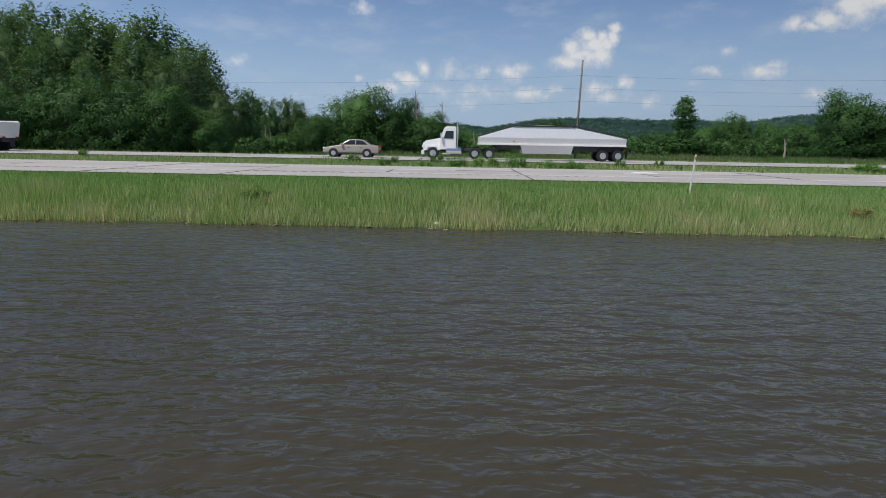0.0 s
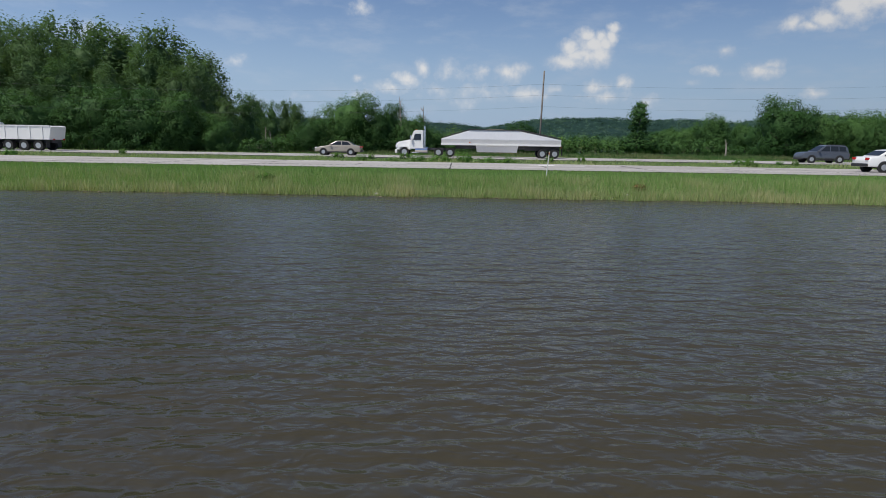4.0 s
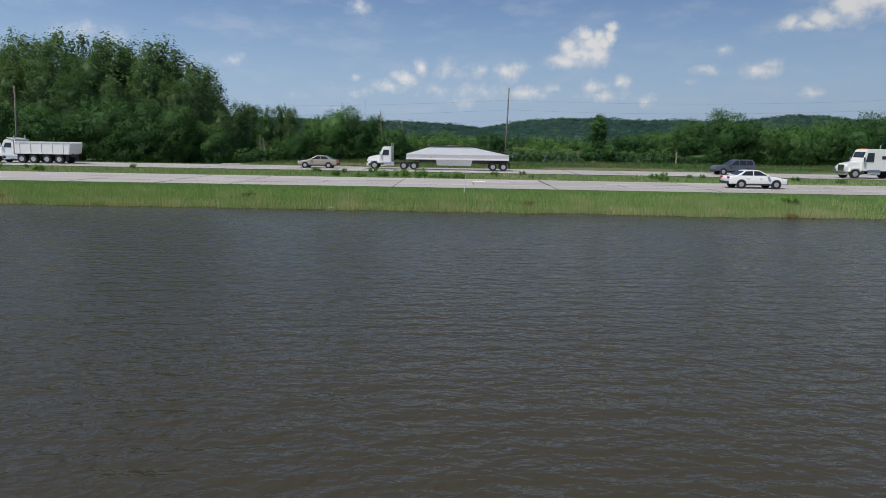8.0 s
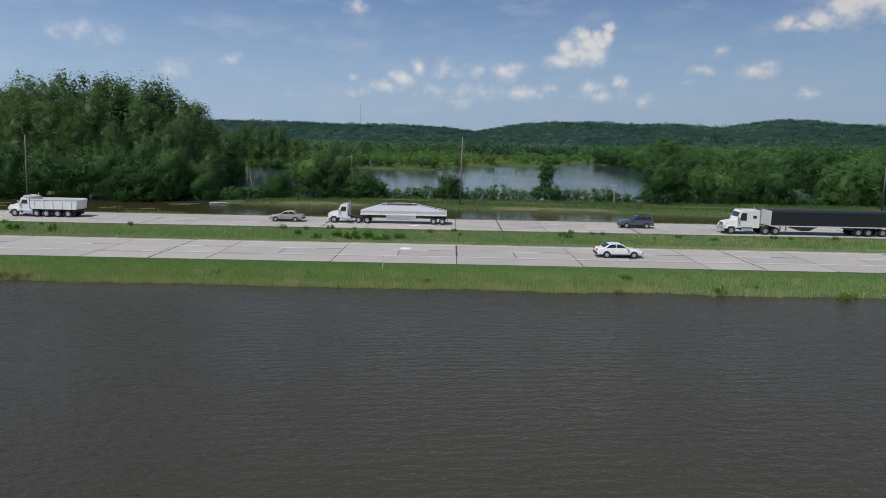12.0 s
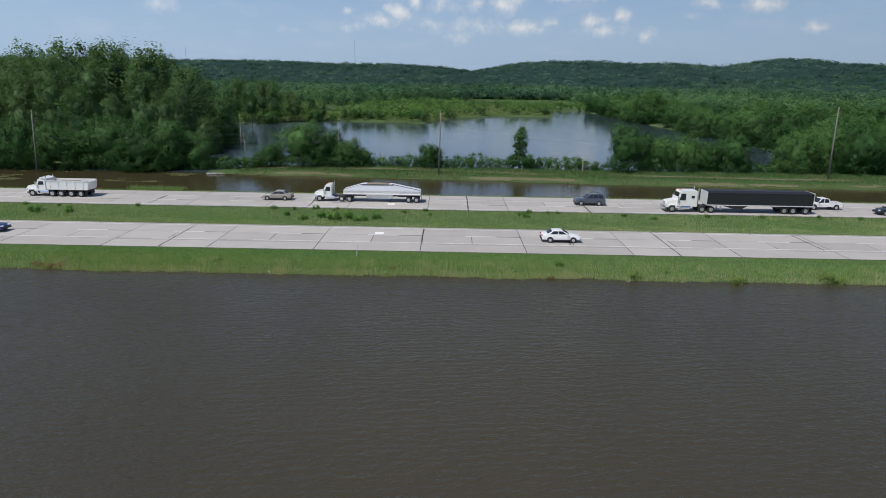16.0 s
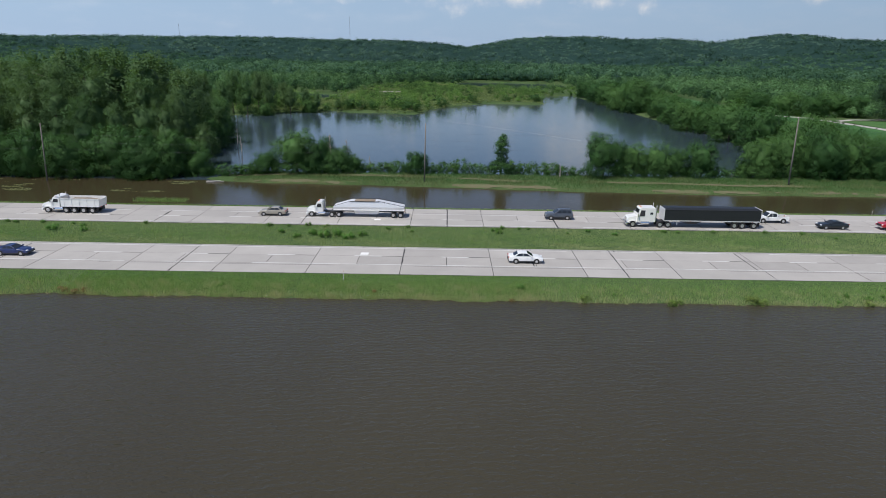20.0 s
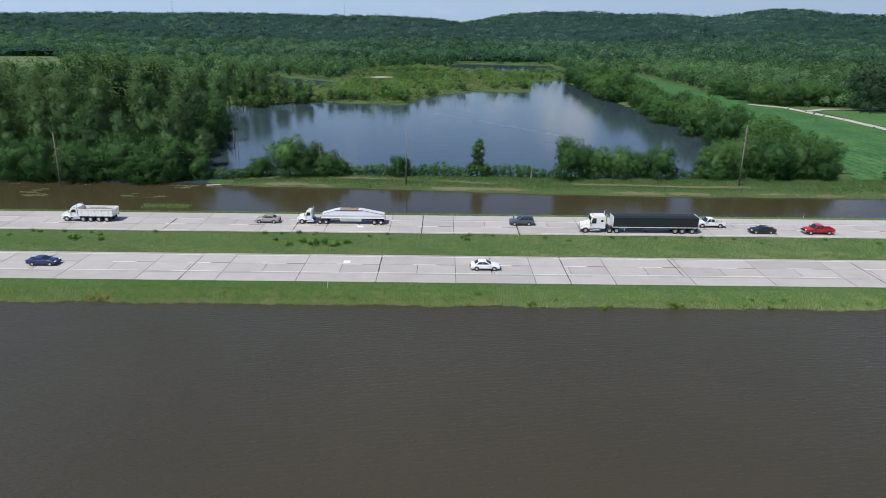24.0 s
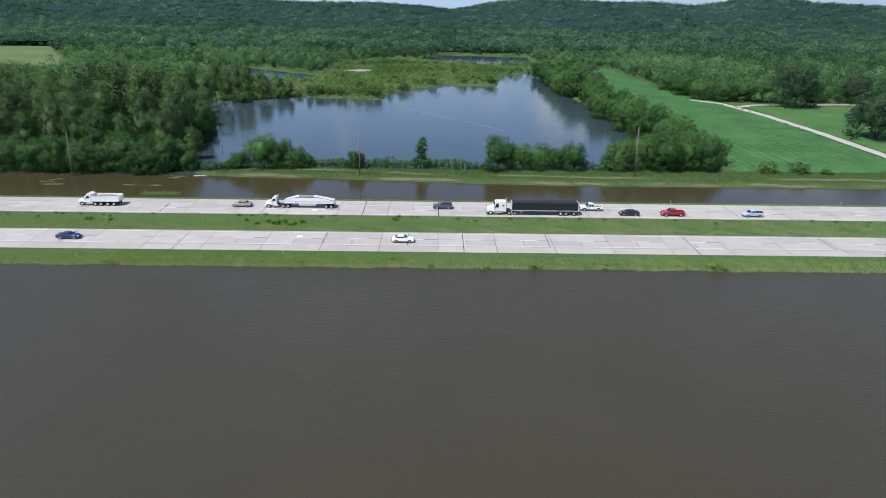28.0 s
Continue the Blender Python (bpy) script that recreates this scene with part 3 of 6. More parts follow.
def build_road(name, y0, z, mirrored, label):
    """A divided-highway carriageway of concrete slabs. Its wide shoulder lies at low y, or at high y where mirrored."""
    base = mesh_object(name, *road_base(y0, z), M_SEALANT)
    tagged(base, label, "road", kind="structure")
    x_end = FIRST_JOINT + SLAB * N_SLABS

    def across(a, b):
        return (y0 + a, y0 + b) if mirrored else (y0 + ROAD_WIDE - b, y0 + ROAD_WIDE - a)

    for a, b in LANES:
        ya, yb = across(a, b)
        long_slab = 2 if a in (0.65, 7.97) else 1
        me = None
        for i in range(0, N_SLABS, long_slab):
            if me is None:
                bm = bmesh.new()
                bmesh.ops.create_grid(bm, x_segments=1, y_segments=1, size=0.5)
                w, h = SLAB * long_slab - 0.075, yb - ya - 0.03
                for v in bm.verts:
                    v.co = Vector((v.co.x * w, v.co.y * h, 0))
                top = list(bm.faces)
                ext = bmesh.ops.inset_region(bm, faces=top, thickness=0.012, depth=0.008)
                me = bpy.data.meshes.new("slab")
                bm.to_mesh(me)
                bm.free()
                me.materials.append(M_CONCRETE)
            s = new("slab", me)
            s.parent = base
            s.location = (FIRST_JOINT + SLAB * (i + long_slab / 2), (ya + yb) / 2, z - 0.008 + 0.004 * random.random())
            s.rotation_euler = (radians(random.uniform(-0.03, 0.03)), radians(random.uniform(-0.03, 0.03)), 0)
    # the carriageway past the stretch of single slabs
    bm = bmesh.new()
    for a, b in LANES:
        ya, yb = across(a, b)
        for k in range(1, 60):
            for x0 in (FIRST_JOINT - SLAB * 4 * k, x_end + SLAB * 4 * (k - 1)):
                add_box(bm, x0 + 0.03, x0 + SLAB * 4 - 0.03, ya + 0.012, yb - 0.012, z - 0.06, z)
    rest = part("far_slabs", bm, M_CONCRETE, base)
    rest["kind"] = "stuff"
    # edge lines, lane dashes with their black contrast tails, rumble strips
    for off in (0.78, 7.85):
        bm = bmesh.new()
        ya, yb = across(off - 0.06, off + 0.06)
        for k in range(-20, 40):
            add_box(bm, k * 12.1, k * 12.1 + (11.9 if random.random() < 0.75 else 7.0), ya, yb, z - 0.01, z + 0.007)
        part("edge_line", bm, M_PAINT, base)
    ya, yb = across(4.25, 4.37)
    dash, tail = box(-1.9, 1.9, -0.07, 0.07, -0.01, 0.007), box(-1.5, 1.5, -0.08, 0.08, -0.01, 0.006)
    dash_ob = part("lane_dash", dash, M_PAINT, base)
    tail_ob = part("dash_tail", tail, M_CONTRAST, base)
    for k in range(-10, 22):
        x = k * 12.1 + 3
        for ob, dx in ((dash_ob, 0), (tail_ob, 3.4)):
            o = ob if k == -10 else ob.copy()
            if k != -10:
                scene.collection.objects.link(o)
            o.location = (x + dx, (ya + yb) / 2, z)
    for off in (0.38, 8.35):
        bm = bmesh.new()
        ya, yb = across(off - 0.14, off + 0.14)
        for k in range(620):
            x = -80 + k * 0.42
            if int(k / 25) % 4 == 3:
                continue
            add_box(bm, x, x + 0.18, ya, yb, z - 0.012, z + 0.005)
        r = part("rumble_strip", bm, M_RUMBLE, base)
        r["kind"] = "stuff"
    return base, across


def road_base(y0, z):
    x0, x1 = -1800, 1900
    v = [(x0, y0, z - 0.02), (x1, y0, z - 0.02), (x1, y0 + ROAD_WIDE, z - 0.02), (x0, y0 + ROAD_WIDE, z - 0.02),
         (x0, y0, z - 0.5), (x1, y0, z - 0.5), (x1, y0 + ROAD_WIDE, z - 0.5), (x0, y0 + ROAD_WIDE, z - 0.5)]
    return v, [(0, 1, 2, 3), (0, 4, 5, 1), (3, 2, 6, 7)]


near_road, near_across = build_road("road_near", *NEAR_ROAD, False, "pale concrete highway carriageway with dark joints and worn lines")
far_road, far_across = build_road("road_far", *FAR_ROAD, True, "pale concrete carriageway beyond the grassy median")
for x, y, z in ((38.7, 108.3, 1.13), (38.5, 126.8, 1.18)):
    part("road_patch", box(x - 0.55, x + 0.55, y - 0.5, y + 0.5, z - 0.02, z + 0.008), M_PATCH, near_road if y < 115 else far_road, "bright concrete patch")

random.seed(31)
for road, across, z, xs in ((near_road, near_across, 1.13, (14.5, 44.2, 62.0, 73.7, 91.8, -9.8, 122, 152)), (far_road, far_across, 1.18, (2.0, 26.2, 50.3, 68.5, 98.7, 116.8))):
    for x in xs:
        bm = bmesh.new()
        lo, hi = (0.05, 11.5) if random.random() < 0.6 else (0.7, 8.0)
        px = x
        for k in range(14):
            a, b = lo + (hi - lo) * k / 14, lo + (hi - lo) * (k + 1) / 14
            ya, yb = across(a, b)
            qx, w = x + random.uniform(-0.05, 0.05), random.uniform(0.05, 0.11)
            va = [bm.verts.new(p) for p in ((px - w, ya, z + 0.006), (px + w, ya, z + 0.006), (qx + w, yb, z + 0.006), (qx - w, yb, z + 0.006))]
            bm.faces.new(va)
        part("sealed_joint", bm, M_SEALANT, road, "dark tar-sealed joint")

# ---------------------------------------------------------------- foliage
RNG = np.random.default_rng(7)


def unit(n):
    v = RNG.normal(size=(n, 3))
    return v / np.linalg.norm(v, axis=1, keepdims=True)


def leaf_quads(centres, normals, size):
    """Quads of the given sizes (metres) at the centres, facing along the normals, each turned at random."""
    n = len(centres)
    a = np.cross(normals, unit(n))
    a /= np.linalg.norm(a, axis=1, keepdims=True) + 1e-9
    b = np.cross(normals, a)
    s = np.broadcast_to(np.asarray(size, float), (n,))[:, None] * 0.5
    bend = normals * s * RNG.uniform(-0.35, 0.35, (n, 1))
    v = np.stack([centres - a * s * 1.25, centres - b * s * 0.75 + bend, centres + a * s * 1.25, centres + b * s * 0.75 + bend], 1)
    return v.reshape(-1, 3), np.arange(4 * n).reshape(n, 4)


def leaf_tris(centres, normals, size):
    """Pointed leaf sprays: one slim triangle each."""
    n = len(centres)
    a = np.cross(normals, unit(n))
    a /= np.linalg.norm(a, axis=1, keepdims=True) + 1e-9
    b = np.cross(normals, a)
    s = np.broadcast_to(np.asarray(size, float), (n,))[:, None] * 0.5
    v = np.stack([centres + a * s * 1.3, centres - a * s * 0.7 + b * s * 0.75, centres - a * s * 0.7 - b * s * 0.75], 1)
    return v.reshape(-1, 3), np.arange(3 * n).reshape(n, 3)


def crown_points(lobes, clumps, leaves, spread, tall=0.85):
    """Leaf places and outward directions: each lobe (x, y, z, radius across, radius up) carries tufts, each tuft its leaves."""
    cs, ns, soft = [], [], []
    top = max(q[2] + q[4] for q in lobes)
    wide = max(math.hypot(q[0], q[1]) + q[3] for q in lobes)
    for x, y, z, r, h in lobes:
        k = max(5, int(clumps * r * max(r, h)))
        d = unit(k)
        d[:, 2] = np.where(d[:, 2] < -0.6, -d[:, 2], d[:, 2])
        depth = 1.06 - 0.42 * RNG.random(k) ** 1.9
        tuft = np.array([x, y, z]) + d * np.array([r, r, h]) * depth[:, None]
        d, tuft = np.repeat(d, leaves, 0), np.repeat(tuft, leaves, 0)
        off = RNG.normal(0, spread, (k * leaves, 3)) * np.array([1, 1, tall])
        nn = d * 0.9 + off / spread * 0.28 + unit(k * leaves) * 0.32 + np.array([0, 0, 0.25])
        cs.append(tuft + off)
        ns.append(nn / np.linalg.norm(nn, axis=1, keepdims=True))
        whole = (tuft - np.array([0, 0, top * 0.45])) / np.array([wide, wide, top * 0.55])
        sn = d * 0.62 + unit(k * leaves) * 0.22 + off / spread * 0.14 + whole * 0.60 + np.array([0, 0, 0.05])
        soft.append(sn / np.linalg.norm(sn, axis=1, keepdims=True))
    return np.concatenate(cs), np.concatenate(ns), np.concatenate(soft)


def ball_of_faces():
    bm = bmesh.new()
    bmesh.ops.create_icosphere(bm, subdivisions=2, radius=1.0)
    v = np.array([p.co for p in bm.verts])
    f = np.array([[q.index for q in p.verts] for p in bm.faces])
    bm.free()
    return v, f


BALL_V, BALL_F = ball_of_faces()


def leaf_mesh(name, lobes, clumps, leaves, spread, size, mat, tall=0.85, dense=0.80):
    """A crown: leaves all over, round an inner thicket in its largest lobes."""
    c, n, soft = crown_points(lobes, clumps, leaves, spread, tall)
    v, f = leaf_tris(c, n, RNG.uniform(0.6, 1.4, len(c)) * size)
    vs, fs, ns, at = [v], [f], [np.repeat(soft, 3, 0)], len(v)
    largest = max(q[3] for q in lobes)
    for x, y, z, r, h in lobes:
        if not dense or r < 0.68 * largest:
            continue
        lump = BALL_V * np.array([r, r, h]) * dense * RNG.uniform(0.72, 1.12, (len(BALL_V), 1))
        vs.append(lump + np.array([x, y, z]))
        ns.append(BALL_V + RNG.normal(0, 0.25, BALL_V.shape))
        fs.append(BALL_F + at)
        at += len(BALL_V)
    return mesh_object(name, np.concatenate(vs), np.concatenate(fs), mat, soft=np.concatenate(ns))


def trunk_bmesh(height, radius, limbs, spread, base_split=1):
    bm = bmesh.new()
    for s in range(base_split):
        lean = random.uniform(0, 6.28)
        foot = Vector((math.cos(lean) * 0.35 * (base_split > 1), math.sin(lean) * 0.35 * (base_split > 1), -0.6))
        prev, r = foot, radius
        for i in range(1, 6):
            q = Vector((foot.x + math.cos(lean) * 0.05 * i * spread + random.uniform(-0.12, 0.12), foot.y + math.sin(lean) * 0.05 * i * spread + random.uniform(-0.12, 0.12), height * i / 5))
            add_cyl(bm, prev, q, r, r * 0.74, 7)
            prev, r = q, r * 0.74
            if i > 1:
                for _ in range(limbs):
                    a, up = random.uniform(0, 6.28), random.uniform(0.35, 0.8)
                    e = q + Vector((math.cos(a), math.sin(a), up)) * spread * random.uniform(0.45, 0.8)
                    add_cyl(bm, q, e, r * 0.5, r * 0.12, 3)
    return bm


def round_lobes(h, r, n, low=0.06, flat=1.0):
    """Lobes of a rounded crown that starts close above the ground."""
    lobes = [(0, 0, h * 0.50, r * 0.70, h * 0.42)]
    for i in range(n):
        a, u = random.uniform(0, 6.283), random.random()
        z = h * (low + (0.82 - low) * u)
        out = r * math.sqrt(max(0.05, 1 - (max(0, z / h - 0.35) / 0.62) ** 2)) * random.uniform(0.5, 0.85)
        k = random.uniform(0.24, 0.42) * r
        lobes.append((math.cos(a) * out, math.sin(a) * out * flat, z, k, k * random.uniform(0.8, 1.15)))
    for i in range(n // 3):
        a = 6.283 * i * 3 / n + random.uniform(-0.3, 0.3)
        out = r * random.uniform(0.55, 0.85)
        lobes.append((math.cos(a) * out, math.sin(a) * out, h * random.uniform(0.06, 0.16), r * 0.28, h * 0.14))
    return lobes


def tall_lobes(h, r, n):
    """Lobes of a tall, broad crown with upswept, pointed tips, leafy almost to the ground."""
    lobes = [(0, 0, h * 0.42, r * 0.72, h * 0.33), (0, 0, h * 0.70, r * 0.50, h * 0.2)]
    for _ in range(n):
        a, u = random.uniform(0, 6.283), random.random()
        z = h * (0.07 + 0.80 * u)
        out = r * (1 - 0.62 * max(0, u - 0.3)) * random.uniform(0.35, 0.92)
        k = random.uniform(0.11, 0.21) * r
        lobes.append((math.cos(a) * out, math.sin(a) * out, z, k, k * random.uniform(1.6, 2.6)))
    for _ in range(8):
        a = random.uniform(0, 6.283)
        o = random.uniform(0.1, 0.5) * r
        lobes.append((math.cos(a) * o, math.sin(a) * o, h * random.uniform(0.80, 0.94), r * 0.09, h * 0.075))
    return lobes


def tree_kind(name, label, category, lobes, leafing, mat, trunk, dense=0.80):
    """One tree with a trunk and a leafy crown, kept as a model for copies. leafing: tufts, leaves a tuft, its spread, leaf size, its height."""
    root = new(name)
    part("trunk", trunk, M_BARK, root)
    c = leaf_mesh("crown", lobes, *leafing[:4], mat, leafing[4], dense)
    c.parent = root
    return tagged(root, label, category)


random.seed(11)
BUSH = [tree_kind("tree", "rounded dark green broadleaf tree growing at the waterside", "tree", round_lobes(9.5, 6.0, 34), (6.6, 16, 0.31, 0.25, 0.9), M_BUSH, trunk_bmesh(6.0, 0.28, 3, 4.0, 2)) for _ in range(5)]
TALL = [tree_kind("cottonwood_tree", "tall dark green cottonwood tree with ragged upright crown", "tree", tall_lobes(25, 7.4, 60), (2.6, 18, 0.40, 0.29, 1.25), M_TALL, trunk_bmesh(20, 0.42, 3, 3.6), 0.58) for _ in range(5)]
BUSH_FAR = [tree_kind("tree", "rounded dark green broadleaf tree growing at the waterside", "tree", round_lobes(9.5, 6.0, 34), (4.4, 12, 0.38, 0.34, 0.85), M_BUSH, trunk_bmesh(6.0, 0.28, 2, 4.0, 1)) for _ in range(4)]
TALL_FAR = [tree_kind("cottonwood_tree", "tall dark green cottonwood tree with ragged upright crown", "tree", tall_lobes(25, 7.4, 54), (1.4, 12, 0.55, 0.50, 1.3), M_TALL, trunk_bmesh(20, 0.42, 1, 3.6), 0.58) for _ in range(4)]
SHRUB = [tree_kind("shrub", "low green shrub on the grassy bank", "shrub", round_lobes(3.0, 2.0, 14, 0.2), (11, 9, 0.2, 0.25, 0.9), M_BUSH, trunk_bmesh(1.6, 0.06, 2, 1.2, 3), 0) for _ in range(4)]
SLIM = tree_kind("sapling_tree", "slender lone tree with ragged columnar crown on the bank", "tree",
                 [(0, 0, 1.6, 2.5, 1.4), (-0.6, 0, 2.8, 1.4, 1.0), (0.3, 0.2, 4.1, 0.9, 0.9), (-0.5, 0, 5.2, 1.2, 0.8), (0.9, 0.1, 5.9, 1.1, 0.7), (-0.9, 0.1, 7.0, 1.3, 0.9), (1.3, 0, 7.1, 0.8, 0.6), (1.9, 0.2, 7.6, 0.45, 0.4), (-1.6, 0, 8.2, 0.7, 0.6), (-0.5, 0.2, 8.3, 0.6, 0.6), (-2.0, 0, 8.9, 0.3, 0.35), (0.7, 0.2, 8.4, 0.4, 0.5)],
                 (26, 11, 0.24, 0.30, 0.9), M_BUSH, trunk_bmesh(7.6, 0.16, 3, 1.4), 0)
M_OAK = leaf_material("oak_leaves", (0.040, 0.082, 0.040), (0.058, 0.100, 0.050), spread=0.36)
OAK = tree_kind("lawn_tree", "large single dark green broadleaf tree standing on the lawn", "tree", [q for q in round_lobes(9.5, 6.0, 46, 0.26) if q[2] > 0.9], (4.6, 12, 0.34, 0.30, 0.85), M_OAK, trunk_bmesh(6.5, 0.34, 3, 3.6, 1))
USED = set()


def plant(model, x, y, height, wide=None, unit_h=9.5, group="", label=""):
    """A copy of a tree model at (x, y), of the given height; wide stretches it across."""
    k = height / unit_h
    w = k if wide is None else wide
    m = pose(x, y, float(ground_z(x, y)), 0, 0, random.uniform(0, 360))
    first = model.name not in USED
    USED.add(model.name)
    t = model if first else copy_thing(model, m)
    t.matrix_basis = m @ Matrix.Diagonal((w, w, k, 1))
    if group:
        t["group"] = group
    if label:
        t["label"] = label
    return t


# the rounded trees along the far bank
BANK = [(14.5, 170.5, 9.6, 1.0), (20.0, 171.5, 8.2, 0.75), (24.5, 170.5, 6.4, 0.62), (8.0, 169.5, 5.0, 0.62), (28.0, 171, 4.6, 0.5),
        (43.0, 170.5, 5.4, 0.48), (87.0, 170.5, 10.0, 0.98), (93.5, 172, 8.2, 0.75), (99.5, 171.5, 8.0, 0.72), (104.5, 172.5, 7.4, 0.66), (110.0, 171, 8.4, 0.72),
        (124.5, 172, 9.6, 0.9), (131.0, 174, 10.8, 0.95), (138.5, 172, 10.6, 0.95), (146.0, 174.5, 11.0, 1.0), (151.5, 173, 9.0, 0.8), (141, 181, 12.0, 1.0), (150, 184, 12.0, 1.05), (157, 181, 9.5, 0.9)]
for i, (x, y, h, w) in enumerate(BANK):
    plant(BUSH[i % 5], x, y, h, w, group="trees along the bank")
plant(SLIM, 63.0, 172.0, 9.2, 1.3, unit_h=9.0)
# hedge of trees along the pond's east shore
EAST = [(148, 350), (147, 366), (148, 384), (147, 400), (146, 420), (148, 440), (146, 458), (152, 474), (162, 452), (150, 300), (150, 276), (152, 196), (155, 207), (151, 219), (157, 231), (152, 243), (156, 256), (152, 268), (157, 281), (152, 294), (155, 308), (150, 322), (158, 333), (152, 347), (157, 362), (150, 376), (158, 392), (152, 408), (164, 420), (172, 436), (155, 428)]
for i, (x, y) in enumerate(EAST):
    plant(BUSH_FAR[(i * 3) % 4], x - 2.5 + random.uniform(-2, 2), y, random.uniform(9.0, 12.0) + (2.2 if 200 < y < 262 else 0), random.uniform(0.9, 1.25), group="trees along the pond")
plant(BUSH_FAR[2], 147.5, 352.0, 16.0, 1.5, group="trees along the pond", label="tall round broadleaf tree above the pond hedge")
# dense rounded row in front of the western wood, with the tall wood behind it
x = -118.0
i = 0
while x < -11:
    plant(BUSH[(i * 3 + 1) % 5], x, 166.5 + random.uniform(-1.0, 1.6), random.uniform(9.0, 11.6), random.uniform(0.82, 1.02), group="trees before the western wood")
    x += random.uniform(7.5, 10.5)
    i += 1
for i, (x, y, h, w) in enumerate([(-8.5, 170, 6.5, 0.65), (-15.0, 168.5, 10.2, 0.9), (-12.5, 175.5, 9.0, 0.8), (-21.0, 167.5, 10.6, 0.92)]):
    plant(BUSH[i], x, y, h, w, group="trees before the western wood")
k = 0
for row, (y, right, top) in enumerate([(181, -9, 18), (192, -12, 24), (204, -16, 26.5), (218, -20, 27), (233, -26, 25), (249, -33, 22), (268, -42, 19)]):
    x = -132.0 - row * 12
    while x < right:
        h = (top + random.uniform(-3, 3.0)) * (1 - 0.42 * float(smooth(right - 16, right + 2, x)))
        plant(TALL[k % 5] if row < 2 else TALL_FAR[k % 4], x, y + random.uniform(-4, 4), h, h / 25 * random.uniform(0.95, 1.25), unit_h=25.5, group="western wood")
        x += random.uniform(7.5, 11.5)
        k += 1
# dark tall trees on the pond's north-west shore
for i, (x, y, h) in enumerate([(-46, 297, 18), (-40, 309, 20), (-32, 317, 19), (-24, 323, 18), (-39, 324, 20), (-13, 331, 14), (-29, 333, 19), (-48, 314, 19), (-52, 331, 20), (-41, 347, 20), (-56, 300, 19), (-20, 338, 15), (-62, 318, 19), (-4, 337, 9)]):
    plant(TALL_FAR[i % 4], x, y, h * (0.98 if x <= -31 else 0.72), h / 25 * 0.95, unit_h=25.5, group="trees on the north-west shore")
for i, (x, y, h) in enumerate([(-19, 199, 8), (-22, 213, 9), (-26, 228, 9), (-30, 243, 10), (-36, 258, 9), (-43, 274, 10), (-47, 288, 9), (-33, 311, 7), (-16, 328, 6), (2, 338, 5), (14, 336, 4.5)]):
    plant(BUSH_FAR[i % 4], x, y, h, h / 9.5, group="trees on the flooded west shore")
# larger rounded trees where the wood meets the lane
for i, (x, y, h) in enumerate([(217, 338, 11), (226, 331, 10), (236, 333, 12), (247, 331, 11), (276, 333, 11), (212, 356, 10), (213, 378, 11), (306, 333, 12)]):
    plant(BUSH_FAR[i % 4], x, y, h, h / 9.5 * 1.1, group="trees along the lane")
for i, (x, y, h) in enumerate([(8, 337, 4.5), (47, 366, 5.0), (64, 394, 4.2), (84, 403, 4.0), (103, 405, 4.6), (112, 478, 4.4), (24, 352, 5.4)]):
    plant(SHRUB[i % 4], x, y, h, h / 3.0 * 1.15, unit_h=3.0, group="willow bushes on the peninsula", label="round bright green willow bush at the pond's edge")
# single trees on the lawn
for x, y, h, w in ((254.5, 311, 22, 1.95), (240.0, 227, 19.5, 1.75), (296, 328, 15, 1.4)):
    plant(OAK, x, y, h, w, group="lawn trees")
# shrubs along the bank
SHRUBS = [(170, 169.5, 3.6, 1.6), (180, 169.5, 3.2, 1.6), (188, 168, 1.6, 1.0)]
for x0, x1, y, lo, hi, gap in ((-2, 8, 168.5, 2.4, 3.6, 2.4), (29, 41, 172, 2.2, 3.4, 2.0), (46, 61, 171.5, 2.4, 3.6, 1.9), (65, 82, 171.5, 2.2, 3.6, 1.9), (113, 124, 171.5, 2.0, 3.4, 2.2), (18, 29, 168.5, 1.6, 2.6, 2.2)):
    x = x0
    while x < x1:
        SHRUBS.append((x, y + random.uniform(-1.2, 1.2), random.uniform(lo, hi), random.uniform(0.8, 1.15)))
        x += gap * random.uniform(0.7, 1.3)
for i, (x, y, h, w) in enumerate(SHRUBS):
    plant(SHRUB[i % 4], x, y, h, w, unit_h=3.0, group="bank shrubs")
plant(SHRUB[1], 32.0, 336.0, 4.6, 2.6, unit_h=3.0, label="round willow bush standing in the pond")

